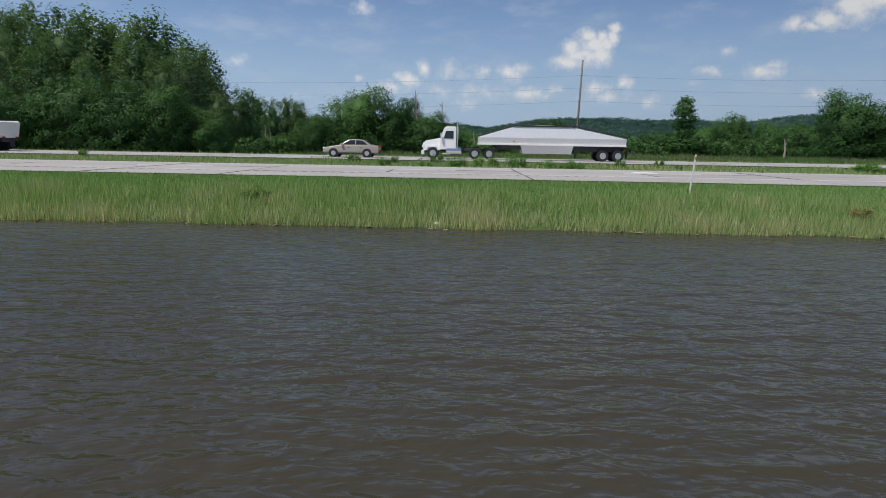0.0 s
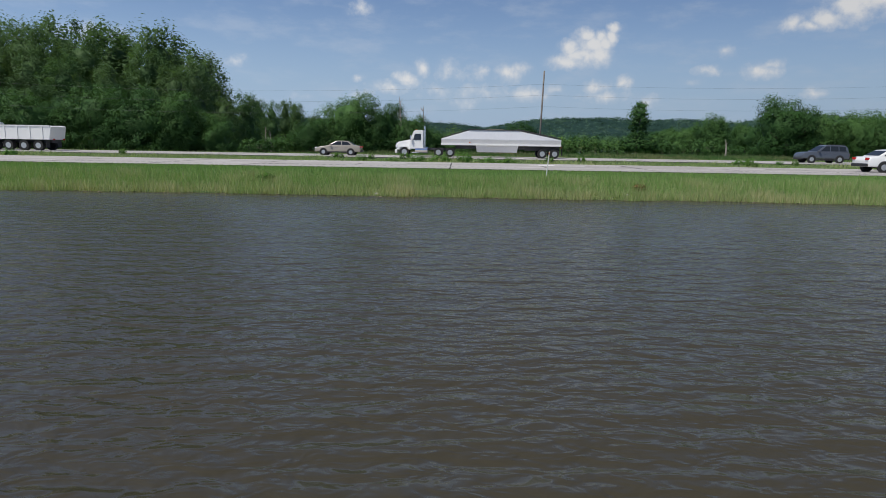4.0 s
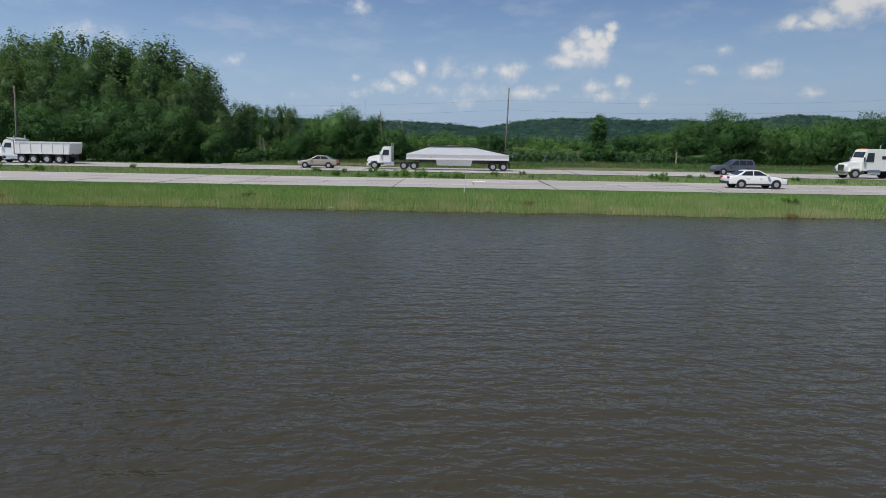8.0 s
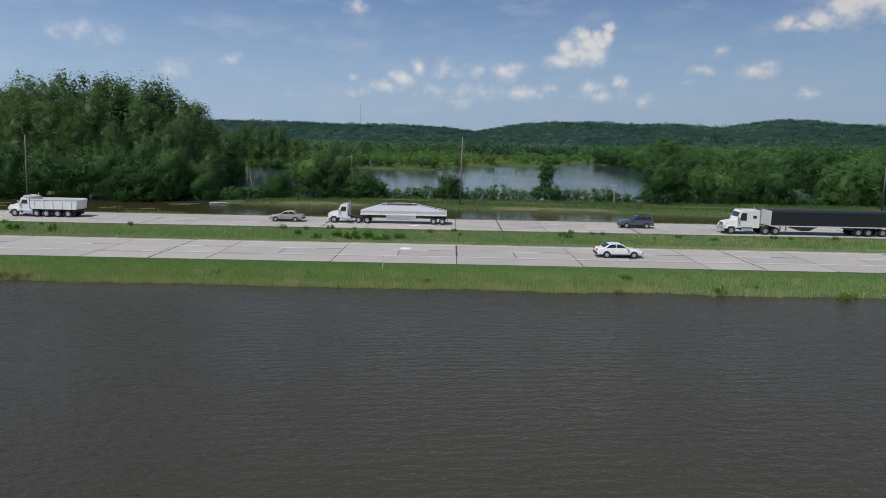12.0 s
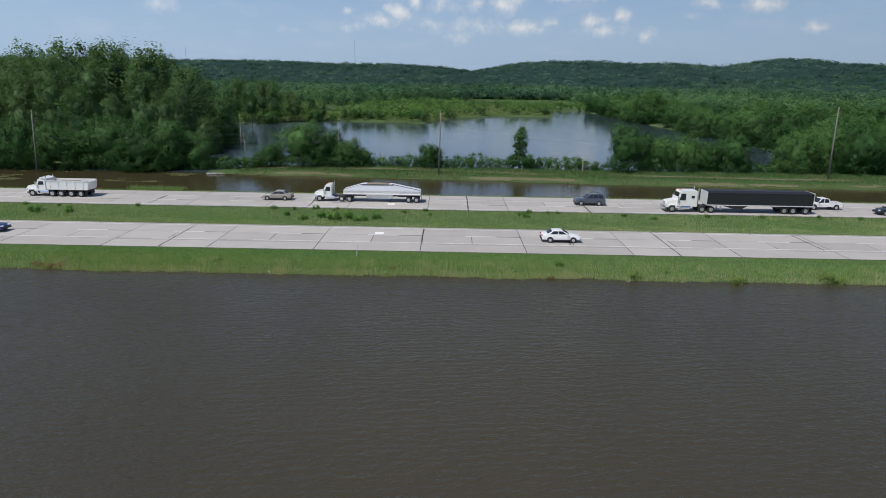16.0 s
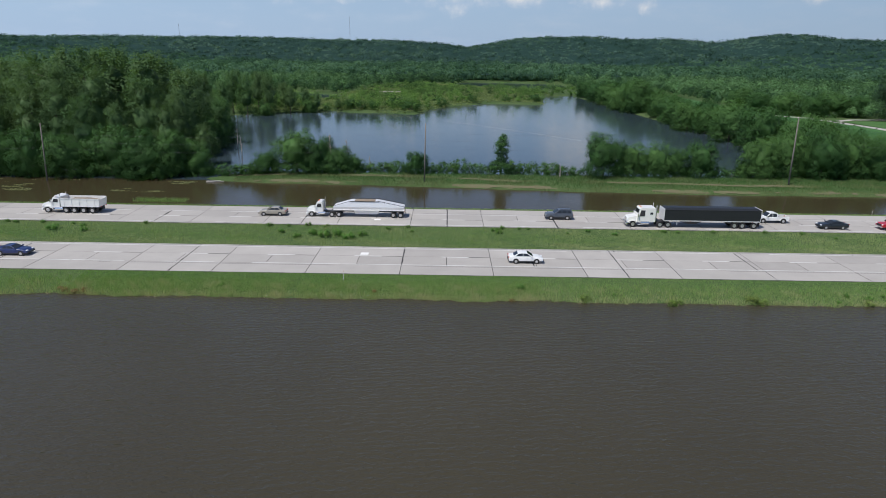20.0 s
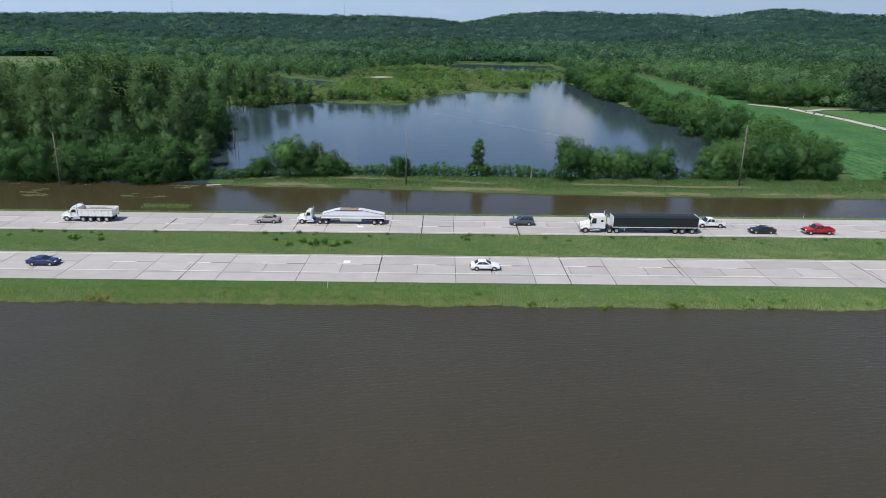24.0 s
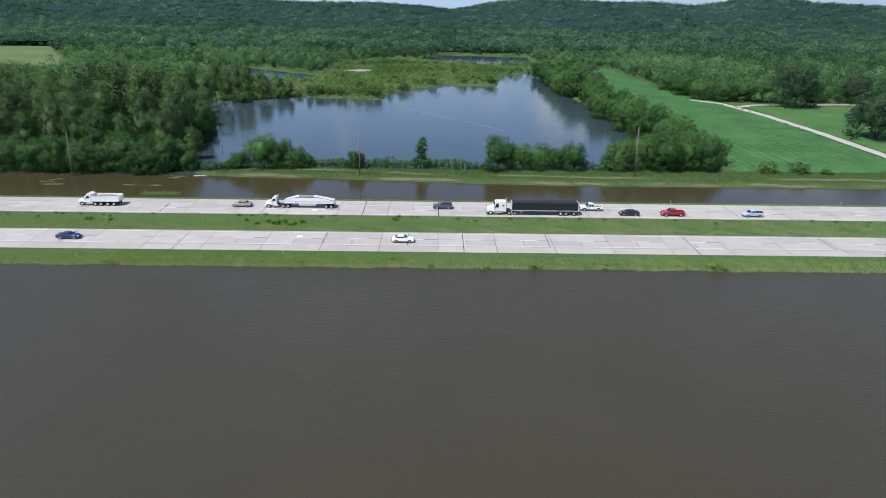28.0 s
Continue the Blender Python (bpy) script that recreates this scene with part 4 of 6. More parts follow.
# far woods: upper crowns only, the nearer ones with more leaves
def woods(name, xs, ys, hs, rs, leaves, size, mat, label, loose=0.14, rough=0.12, lobed=0.7):
    """Crowns of several lobes each, their leaves facing outwards."""
    n, lobes = len(xs), 5
    zs = ground_z(xs, ys)
    lob = unit(n * lobes).reshape(n, lobes, 3) * RNG.uniform(0.35, 0.62, (n, lobes, 1))
    tree = np.repeat(np.arange(n), leaves)
    which = RNG.integers(0, lobes, n * leaves)
    d = unit(n * leaves)
    d[:, 2] = np.abs(d[:, 2]) * 1.45 - 0.6
    q = lob[tree, which] + d * (0.50 + RNG.uniform(-0.1, 0.1, (n * leaves, 1)))
    c = np.stack([xs[tree] + q[:, 0] * rs[tree], ys[tree] + q[:, 1] * rs[tree], zs[tree] + hs[tree] * np.clip(0.46 + 0.52 * q[:, 2], 0.03, 1.1)], 1)
    nn = d * 0.8 + q * 0.5 + unit(n * leaves) * loose + np.array([0, 0, 0.15])
    nn /= np.linalg.norm(nn, axis=1, keepdims=True)
    v, f = leaf_tris(c, nn, size * RNG.uniform(0.6, 1.4, n * leaves))
    soft = d * lobed + q * (1.6 - lobed) + unit(n * leaves) * rough + np.array([0, 0, 0.05 + 0.5 * (0.7 - lobed)])
    soft /= np.linalg.norm(soft, axis=1, keepdims=True)
    tint = np.repeat(np.clip(0.42 + 0.42 * wobble(xs, ys, 0.016, 4) + 0.28 * wobble(xs, ys, 0.05, 7) + RNG.normal(0, 0.30, n), 0, 1), leaves * 3)
    return tagged(mesh_object(name, v, f, mat, tint=tint, soft=np.repeat(soft, 3, 0)), label, "woodland", kind="stuff")


def scatter(x0, x1, y0, y1, gap):
    gx, gy = np.meshgrid(np.arange(x0, x1, gap), np.arange(y0, y1, gap))
    gx, gy = gx.ravel() + RNG.uniform(-0.45, 0.45, gx.size) * gap, gy.ravel() + RNG.uniform(-0.45, 0.45, gy.size) * gap
    wedge = np.abs(gx - 60) < 70 + 0.86 * (gy - 20)
    return gx[wedge], gy[wedge]


def dry(x, y, margin=2.0):
    ok = np.ones(len(x), bool)
    for poly in (POND, POND_NORTH, POND_WEST, POND_FAR_WEST, FIELD, LAWN, WEST_FIELD):
        ok &= inside_of(x, y, poly) < -margin
    ok &= ~((np.abs(x - 224) < 6) & (y < 330)) & ~((np.abs(y - 319) < 5) & (x > 216))
    return ok


wx, wy = scatter(-420, 620, 176, 660, 6.6)
ok = dry(wx, wy) & (inside_of(wx, wy, SCRUB) < 0) & ~((wx < -8) & (wy < 290) & (wx > -190)) & ~((wx > -8) & (wx < 230) & (wy < 196)) & ~((wx > 146) & (wx < 166) & (wy < 440)) & ~((wx > 40) & (wx < 178) & (wy > 470) & (wy < 580)) & ~((wx > -70) & (wx < -5) & (wy > 285) & (wy < 352)) & ~((wx > -100) & (wx < -10) & (wy > 375) & (wy < 415))
wx, wy = wx[ok], wy[ok]
size = 0.55 + 1.0 * RNG.random(len(wx)) ** 1.8
high = np.minimum(8.6 * size * (1 + 0.3 * wobble(wx, wy, 0.022, 2)) + 1, 15.0) * np.where((wx > -150) & (wx < 0) & (wy > 340) & (wy < 412), 0.45, 1.0)
wide = 4.5 * size * RNG.uniform(0.8, 1.25, len(wx))
close = (wy < 345) & (wx > 150) | (wy < 400) & (wx < 0) & (wx > -260)
for sel, leaves, leaf in ((close, 190, 0.66), (~close, 96, 0.95)):
    woods("woods_mid", wx[sel], wy[sel], high[sel], wide[sel], leaves, leaf, M_FOREST, "dense green lowland woods round the pond", 0.1, 0.06, 0.6)
sx, sy = scatter(-100, 178, 320, 615, 5.6)
ok = (((sx - 9) / 16) ** 2 + ((sy - 470) / 14) ** 2 > 1) & ((inside_of(sx, sy, SCRUB) > 0.5) | ((sx > 40) & (sy > 470) & (sy < 580)) | ((sx < -10) & (sy > 375) & (sy < 415))) & dry(sx, sy, -0.8) & (wobble(sx, sy, 0.07, 6) + 0.5 * wobble(sx, sy, 0.21, 2) > -0.08)
sx, sy = sx[ok], sy[ok]
size = 0.35 + 1.15 * RNG.random(len(sx)) ** 2 + 0.35 * np.maximum(0, wobble(sx, sy, 0.05, 1))
woods("willow_scrub", sx, sy, 6.6 * size * np.where(sy > 490, 0.55, 1.0), 2.9 * size + 0.5, 130, 0.52, M_WILLOW, "bright green willow scrub on the low peninsula", 0.1, 0.08, 0.5)
rx, ry = scatter(-75, 125, 318, 600, 2.9)
bare = ((rx - 9) / 15) ** 2 + ((ry - 472) / 12) ** 2 < 1
ok = ~bare & ((inside_of(rx, ry, SCRUB) > 0) | ((rx > 40) & (ry > 470) & (ry < 580))) & dry(rx, ry, -1.2)
rx, ry = rx[ok], ry[ok]
woods("reed_tussocks", rx, ry, RNG.uniform(0.7, 1.6, len(rx)), RNG.uniform(1.6, 2.4, len(rx)), 26, 0.50, M_REED, "yellow-green reeds and low willows at the pond's edge", 0.1, 0.05, 0.1)
fx, fy = scatter(-1500, 1700, 655, 1230, 11.0)
ok = dry(fx, fy)
fx, fy = fx[ok], fy[ok]
size = 0.5 + 0.95 * RNG.random(len(fx)) ** 1.4
woods("woods_far", fx, fy, 11.0 * size, 8.2 * size, 60, 2.0, M_FAR_HAZED, "wooded valley floor and lower hillsides", 0.05, 0.03, 0.3)
hx, hy = scatter(-2000, 2200, 1230, 1900, 15.5)
size = 0.65 + 0.65 * RNG.random(len(hx))
woods("woods_ridge", hx, hy, 13.0 * size, 12.2 * size, 40, 3.1, M_RIDGE_HAZED, "forested ridge along the horizon", 0.05, 0.02, 0.25)


# sheet added below the far crowns to keep deep shade out of the gaps
def gap_filler_z(x, y):
    return ground_z(x, y) + 5.6 + 1.6 * smooth(1150, 1300, y) + 0.9 * wobble(x, y, 0.31, 3) + 0.8 * wobble(x, y, 0.12, 8)


lower = sheet("woods_understorey", np.arange(-1500, 1700, 11.0), np.arange(700, 1720, 11.0), gap_filler_z, M_RIDGE_HAZED, lambda x, y: (np.abs(x - 60) < 60 + 0.86 * (y - 20)) & (inside_of(x, y, WEST_FIELD) < -12))
tagged(lower, "leaf-coloured sheet added to lighten the gaps between distant crowns", "woodland", kind="stuff")


# ---------------------------------------------------------------- grass
def grass(name, x, y, height, width, straw, label, mat=M_GRASS):
    """Single blades, each a bent pair of triangles, standing on the ground."""
    n = len(x)
    z = ground_z(x, y) - 0.03
    a = RNG.uniform(0, 6.283, n)
    lean = RNG.uniform(0.05, 0.5, n) * height
    la = RNG.uniform(0, 6.283, n)
    w = width * RNG.uniform(0.6, 1.4, n)
    dx, dy = np.cos(a) * w / 2, np.sin(a) * w / 2
    lx, ly = np.cos(la) * lean, np.sin(la) * lean
    v = np.stack([np.stack([x - dx, y - dy, z], 1), np.stack([x + dx, y + dy, z], 1), np.stack([x + lx, y + ly, z + height], 1)], 1).reshape(-1, 3)
    return tagged(mesh_object(name, v, np.arange(3 * n).reshape(n, 3), mat, tint=np.clip(np.stack([straw * 0.8, straw * 0.8, straw * 1.25 + 0.06], 1), 0, 1).ravel()), label, "grass", kind="stuff")


def strew(x0, x1, y0, y1, density):
    n = int((x1 - x0) * (y1 - y0) * density)
    return RNG.uniform(x0, x1, n), RNG.uniform(y0, y1, n)


def bank_grass(x0, x1, density, name, broad):
    x, y = strew(x0, x1, 93.7, 99.95, density)
    z = ground_z(x, y)
    ok = z > -0.10
    x, y, z = x[ok], y[ok], z[ok]
    patch = 0.6 * wobble(x, y, 0.8, 3) + 0.5 * wobble(x, y, 2.1, 8)
    edge = smooth(99.3, 97.2, y)
    h = (0.11 + 0.25 * edge + 0.16 * patch * edge) * RNG.uniform(0.45, 1.35, len(x))
    seed = smooth(0.15, 0.6, patch) * edge
    wet = smooth(0.34, 0.02, z) * (0.55 + 0.45 * wobble(x, y, 0.45, 6))
    straw = 0.03 + 0.42 * wet + 0.22 * seed + 0.16 * edge + 0.12 * patch * edge + RNG.normal(0, 0.06 + 0.16 * edge, len(x))
    return grass(name, x, y, np.maximum(h, 0.08), broad, straw, "tall green and straw-coloured grass on the road bank")


bank_grass(4, 62, 520, "bank_grass", 0.027)
bank_grass(-40, 4, 150, "bank_grass", 0.036)
bank_grass(-110, -40, 50, "bank_grass", 0.07)
bank_grass(62, 150, 160, "bank_grass", 0.036)
bank_grass(150, 230, 50, "bank_grass", 0.07)
x, y = strew(-80, 210, 111.65, 122.9, 48)
patch = wobble(x, y, 0.5, 5)
grass("median_grass", x, y, np.maximum((0.22 + 0.14 * patch) * RNG.uniform(0.6, 1.4, len(x)), 0.08), 0.06, 0.30 + 0.16 * patch + 0.30 * wobble(x, y * 3, 0.16, 2) + 0.10 * smooth(118, 113, y) + RNG.normal(0, 0.10, len(x)), "rough green grass in the road median")
x, y = strew(-100, 240, 134.6, 139.2, 26)
ok = ground_z(x, y) > -0.05
x, y = x[ok], y[ok]
grass("verge_grass", x, y, 0.25 * RNG.uniform(0.5, 1.5, len(x)), 0.08, 0.2 + RNG.normal(0, 0.2, len(x)), "green grass verge between road and ditch")
x, y = strew(2, 230, 155, 171, 32)
ok = ground_z(x, y) > 0.0
x, y = x[ok], y[ok]
patch = wobble(x, y, 0.3, 8) + 0.7 * wobble(x, y, 0.9, 2)
tan = worn_at(x, y)
bare = tan > RNG.uniform(0.35, 0.9, len(x))
x, y, patch, tan = x[~bare], y[~bare], patch[~bare], tan[~bare]
grass("far_bank_grass", x, y, np.maximum((0.42 + 0.2 * patch) * (1 - 0.6 * np.clip(tan, 0, 1)) * RNG.uniform(0.5, 1.4, len(x)), 0.1), 0.075, 0.02 + 0.22 * patch + tan + RNG.normal(0, 0.12, len(x)), "green and yellow grass on the ditch bank", M_GRASS_DARK)

# low shrubs drowned at the lake's edge, and a rusty patch of dead weeds
M_YELLOW = leaf_material("yellow_green_leaves", (0.15, 0.22, 0.05), (0.19, 0.25, 0.06))
M_RUST = leaf_material("rusty_leaves", (0.20, 0.15, 0.06), (0.24, 0.17, 0.07))
random.seed(8)
DROWNED = tree_kind("drowned_shrub", "yellow-green shrub standing in the flood water", "shrub", round_lobes(1.0, 0.8, 9, 0.1), (34, 8, 0.12, 0.12, 1.0), M_YELLOW, trunk_bmesh(0.5, 0.02, 1, 0.4, 1), 0)
RUSTY = tree_kind("dead_weed", "rusty brown dead weed at the water's edge", "weed", round_lobes(0.8, 0.9, 9, 0.1), (34, 8, 0.12, 0.11, 1.0), M_RUST, trunk_bmesh(0.4, 0.02, 1, 0.4, 1), 0)
for x, y, h in ((67, 94.6, 0.9), (77, 93.8, 1.1), (78, 94.2, 0.8), (87, 94.6, 1.2), (88.2, 94.3, 0.9), (123, 95.0, 1.5), (124.5, 94.7, 1.2), (101, 94.6, 0.8)):
    plant(DROWNED, x, y, h * 0.8, h * 0.95, unit_h=1.0, group="drowned shrubs")
for x, y, h in ((4.2, 95.0, 0.5), (5.4, 94.7, 0.55), (6.4, 95.2, 0.45), (3.2, 95.5, 0.4), (41.5, 95.6, 0.4), (58.2, 94.3, 0.4)):
    plant(RUSTY, x, y, h, h * 1.2, unit_h=0.8, group="dead weeds")
# leafy weeds in the median and on the bank
random.seed(5)
WEED = tree_kind("weed", "leafy green weed clump in the grass", "weed", [(random.uniform(-0.5, 0.5), random.uniform(-0.5, 0.5), random.uniform(0.2, 0.5), random.uniform(0.06, 0.16), random.uniform(0.2, 0.38)) for _ in range(15)], (420, 7, 0.06, 0.075, 2.0), M_WEED, trunk_bmesh(0.4, 0.015, 1, 0.3, 1), 0)
SPOTS = [(22.7, 96.4, 0.55), (59.3, 97.0, 0.7), (31, 118, 1.2), (33, 118.6, 1.3), (35, 117.4, 1.1), (29, 119, 1.0), (27, 117.5, 0.9), (24, 119.5, 0.8), (37, 119, 0.9), (-7, 119, 0.9), (-12, 119.5, 1.0)]
for _ in range(52):
    SPOTS.append((random.uniform(-60, 190), random.choice((122.2, 121.7, 122.4, 122.1, 120.5)) + random.uniform(-0.3, 0.3), random.uniform(0.3, 0.65)))
for _ in range(14):
    SPOTS.append((random.uniform(-40, 160), random.uniform(94.6, 96.5), random.uniform(0.3, 0.6)))
for x, y, h in SPOTS:
    plant(WEED, x, y, h, h * random.uniform(0.9, 1.5), unit_h=0.9, group="roadside weeds")
# mown swaths on the hay field
rows = np.repeat(np.arange(163.5, 224, 3.4), 3000)
sy2 = RNG.uniform(172, 518, len(rows))
sx2 = rows + 0.6 * np.sin(sy2 * 0.02) + 0.7 * wobble(rows * 3, sy2, 0.11, 3) + RNG.normal(0, 0.62, len(rows))
ok = inside_of(sx2, sy2, FIELD) > 0.6
sx2, sy2 = sx2[ok], sy2[ok]
up = unit(len(sx2)) * 0.22 + np.array([0, 0, 1.0])
v, f = leaf_tris(np.stack([sx2, sy2, ground_z(sx2, sy2) + 0.15 + 0.05 * RNG.random(len(sx2))], 1), up / np.linalg.norm(up, axis=1, keepdims=True), RNG.uniform(0.35, 0.7, len(sx2)))
tagged(mesh_object("hay_swaths", v, f, M_FIELD), "mown hay lying in rows on the field", "hay", kind="stuff")

# ---------------------------------------------------------------- poles and wires
POLES = [(-121.0, 161.0, -0.6, -121.0, 160.6, 13.3), (-38.4, 160.0, -0.6, -37.7, 160.1, 12.6), (45.1, 162.3, 0.0, 45.4, 161.5, 13.6),
         (127.0, 163.0, 1.0, 126.3, 162.5, 15.8), (210.0, 163.0, 1.4, 210.0, 163.0, 15.6)]
for x0, y0, z0, x1, y1, z1 in POLES:
    root = new("utility_pole")
    root.location = (x0, y0, z0)
    top = Vector((x1 - x0, y1 - y0, z1 - z0))
    part("shaft", cyl((0, 0, -1.2), top, 0.17, 0.11, 12), M_WOODPOLE, root, smooth_faces=True)
    for k, drop in enumerate((2.0, 3.6, 5.3)):
        p = top * ((top.z - drop) / top.z)
        part("insulator", cyl(p + Vector((0, -0.12, 0)), p + Vector((0, -0.42, 0.05)), 0.06, 0.04, 8), M_WIRE, root)
    part("ground_wire", cyl((0.12, -0.13, 0.2), top * 0.97 + Vector((0.08, -0.08, 0)), 0.015, 0.015, 5), M_WIRE, root)
    tagged(root, "weathered grey wooden utility pole at the ditch", "utility pole", "utility poles")
for drop in (2.0, 3.6, 5.3):
    for a, b in zip(POLES, POLES[1:]):
        cu = bpy.data.curves.new("power_line", "CURVE")
        cu.dimensions, cu.bevel_depth, cu.bevel_resolution = "3D", 0.008, 1
        sp = cu.splines.new("POLY")
        sp.points.add(16)
        pa, pb = Vector(a[3:]), Vector(b[3:])
        for i in range(17):
            s = i / 16
            p = pa.lerp(pb, s)
            sp.points[i].co = (p.x, p.y - 0.4, p.z - drop - 1.1 * 4 * s * (1 - s), 1)
        cu.materials.append(M_WIRE)
        tagged(new("power_line", cu), "thin dark wire sagging between the poles", "power line", "power lines")

M_STEEL = material("galvanised_steel", (0.42, 0.43, 0.44), 0.5, metal=0.7, vary=0.2)
M_WHITEPOST = material("white_plastic", (0.72, 0.72, 0.69), 0.6, vary=0.12)
M_REDTAPE = material("orange_reflector", (0.65, 0.18, 0.05), 0.4, vary=0.1)
M_STONE = material("pale_stone", (0.50, 0.48, 0.45), 0.9, vary=0.3, grain=6)
M_STRAW = material("drift_straw", (0.21, 0.175, 0.11), 0.95, vary=0.5, grain=8, per_island=0.6)


def marker(x, y, height, lean):
    z = float(ground_z(x, y))
    root = new("marker_post")
    root.location = (x, y, z)
    part("post", box(-0.026, 0.026, -0.016, 0.016, -0.4, height, bevel=0.007), M_WHITEPOST, root)
    part("reflector", box(-0.022, 0.022, -0.022, -0.0165, height - 0.17, height - 0.06), M_REDTAPE, root, "orange reflector")
    root.rotation_euler = (0, radians(lean), 0)
    return tagged(root, "slim white roadside marker post leaning in the grass", "marker post", "marker posts")


marker(37.3, 98.2, 1.40, 5)
marker(89.3, 137.0, 0.7, 0)
marker(128.5, 136.6, 1.1, 3)
marker(173.0, 136.6, 1.1, -2)
# low road sign with a checked face at the water-side verge
sign = new("road_sign")
sign.location = (159.2, 99.0, float(ground_z(159.2, 99.0)))
part("post", box(-0.04, 0.04, -0.04, 0.04, -0.5, 1.9), M_STEEL, sign)
part("board", box(-0.48, 0.48, -0.065, -0.042, 0.75, 2.05, bevel=0.008), M_WHITEPOST, sign, "white board")
for i in range(4):
    for j in range(5):
        if (i + j) % 2:
            part("check", box(-0.46 + i * 0.23, -0.24 + i * 0.23, -0.074, -0.066, 0.79 + j * 0.25, 1.02 + j * 0.25), M_CONTRAST, sign)
tagged(sign, "black and white chequered sign board on a steel post", "road sign")
# two lattice masts on the ridge
for x, y, h in ((-190, 1620, 62), (-620, 1650, 42)):
    z = float(ground_z(x, y))
    root = new("radio_mast")
    root.location = (x, y, z)
    for i in range(3):
        a = i * 2.094
        part("leg", cyl((math.cos(a) * 0.7, math.sin(a) * 0.7, -1), (math.cos(a) * 0.35, math.sin(a) * 0.35, h), 0.12, 0.08, 5), M_STEEL, root)
    bm = bmesh.new()
    for k in range(0, h, 4):
        for i in range(3):
            a, b = i * 2.094, (i + 1) * 2.094
            add_cyl(bm, (math.cos(a) * 0.6, math.sin(a) * 0.6, k), (math.cos(b) * 0.6, math.sin(b) * 0.6, k + 4), 0.05, 0.05, 4)
    part("bracing", bm, M_STEEL, root)
    tagged(root, "thin steel lattice radio mast on the wooded ridge", "radio mast", "radio masts")

# dead snags and a stump on the bank
def snag(x, y, h, limbs, label):
    root = new("dead_tree")
    root.location = (x, y, float(ground_z(x, y)))
    bm = bmesh.new()
    tip = Vector((random.uniform(-0.3, 0.3), 0.1, h))
    mid = tip * 0.5 + Vector((0.12, 0, 0))
    add_cyl(bm, (0, 0, -0.3), mid, 0.16, 0.12, 8)
    add_cyl(bm, mid, tip, 0.12, 0.03, 8)
    part("trunk", bm, M_DEAD, root)
    for _ in range(limbs):
        s = random.uniform(0.45, 0.9)
        p = tip * s
        a = random.uniform(0, 6.28)
        e = p + Vector((math.cos(a), math.sin(a), random.uniform(0.6, 1.4))) * random.uniform(0.25, 0.35) * h * (1.1 - s)
        part("branch", cyl(p, e, 0.045, 0.01, 5), M_DEAD, root)
    return tagged(root, label, "dead tree", "dead trees")


random.seed(21)
snag(31.7, 173.5, 4.2, 4, "grey broken dead tree among the shrubs")
snag(23.0, 170.0, 9.2, 16, "bare grey branches rising above the shrubs")
snag(26.5, 170.6, 8.0, 14, "bare grey branches rising above the shrubs")
snag(76.5, 168.3, 3.0, 1, "weathered grey stump post on the bank")
snag(-9.5, 205.0, 6.0, 6, "pale dead tree standing in the flooded wood")
snag(-13.0, 212.0, 7.0, 6, "pale dead tree standing in the flooded wood")
# pale drift log and foam at the ditch, and stones at the water's edge
root = new("drift_log")
root.location = (-1.9, 161.2, 0.12)
part("log", cyl((-1.6, 0, 0), (1.5, 0.5, 0.05), 0.16, 0.11, 9), M_STONE, root, "bleached pale log")
part("branch", cyl((0.3, 0.2, 0.05), (1.0, -0.7, 0.25), 0.06, 0.03, 6), M_STONE, root)
part("branch", cyl((-0.9, 0.0, 0.05), (-1.5, 0.8, 0.2), 0.05, 0.02, 6), M_STONE, root)
part("branch", cyl((1.2, 0.4, 0.05), (2.3, 0.2, 0.02), 0.07, 0.04, 6), M_STONE, root)
tagged(root, "bleached pale log stranded at the ditch edge", "log")
for _ in range(12):
    bm = bmesh.new()
    bmesh.ops.create_icosphere(bm, subdivisions=1, radius=random.uniform(0.05, 0.14))
    for v in bm.verts:
        v.co *= random.uniform(0.75, 1.2)
        v.co.z *= 0.6
    me = bpy.data.meshes.new("stone")
    bm.to_mesh(me)
    bm.free()
    me.materials.append(M_STONE)
    s = new("stone", me)
    x, y = random.choice((36.5, 38.0, 40.5, 60.5, random.uniform(-20, 110))) + random.uniform(-0.8, 0.8), 94.75 + random.uniform(-0.3, 0.4)
    s.location = (x, y, max(0.0, float(ground_z(x, y))) + 0.03)
    tagged(s, "pale stone lying at the water's edge", "stone", "shore stones")
# dark rocks along the lane, a painted glint streak on the pond, and a bare sandbar
M_ROCK = material("dark_rock", (0.09, 0.09, 0.08), 0.9, vary=0.4, grain=3)
for x, y in ((219.0, 316.0), (221.6, 305.9), (222.0, 297.4), (222.2, 291.8), (222.8, 279.5), (222.6, 256.6), (222.4, 249.7), (222.2, 243.5), (221.6, 230.3), (221.0, 214.0)):
    bm = bmesh.new()
    bmesh.ops.create_icosphere(bm, subdivisions=2, radius=random.uniform(0.28, 0.6))
    for v in bm.verts:
        v.co *= random.uniform(0.8, 1.15)
        v.co.z *= 0.75
    me = bpy.data.meshes.new("boulder")
    bm.to_mesh(me)
    bm.free()
    me.materials.append(M_ROCK)
    s = new("boulder", me)
    s.location = (x + random.uniform(-0.7, 0.3), y + random.uniform(-2, 2), float(ground_z(x, y)) + 0.28)
    tagged(s, "dark rough boulder at the edge of the gravel lane", "boulder", "boulders along the lane")
# pale flat quads imitate the glint streak on the pond's water
M_GLINT = material("foam", (0.36, 0.39, 0.42), 0.8, vary=0.2)
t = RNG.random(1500)
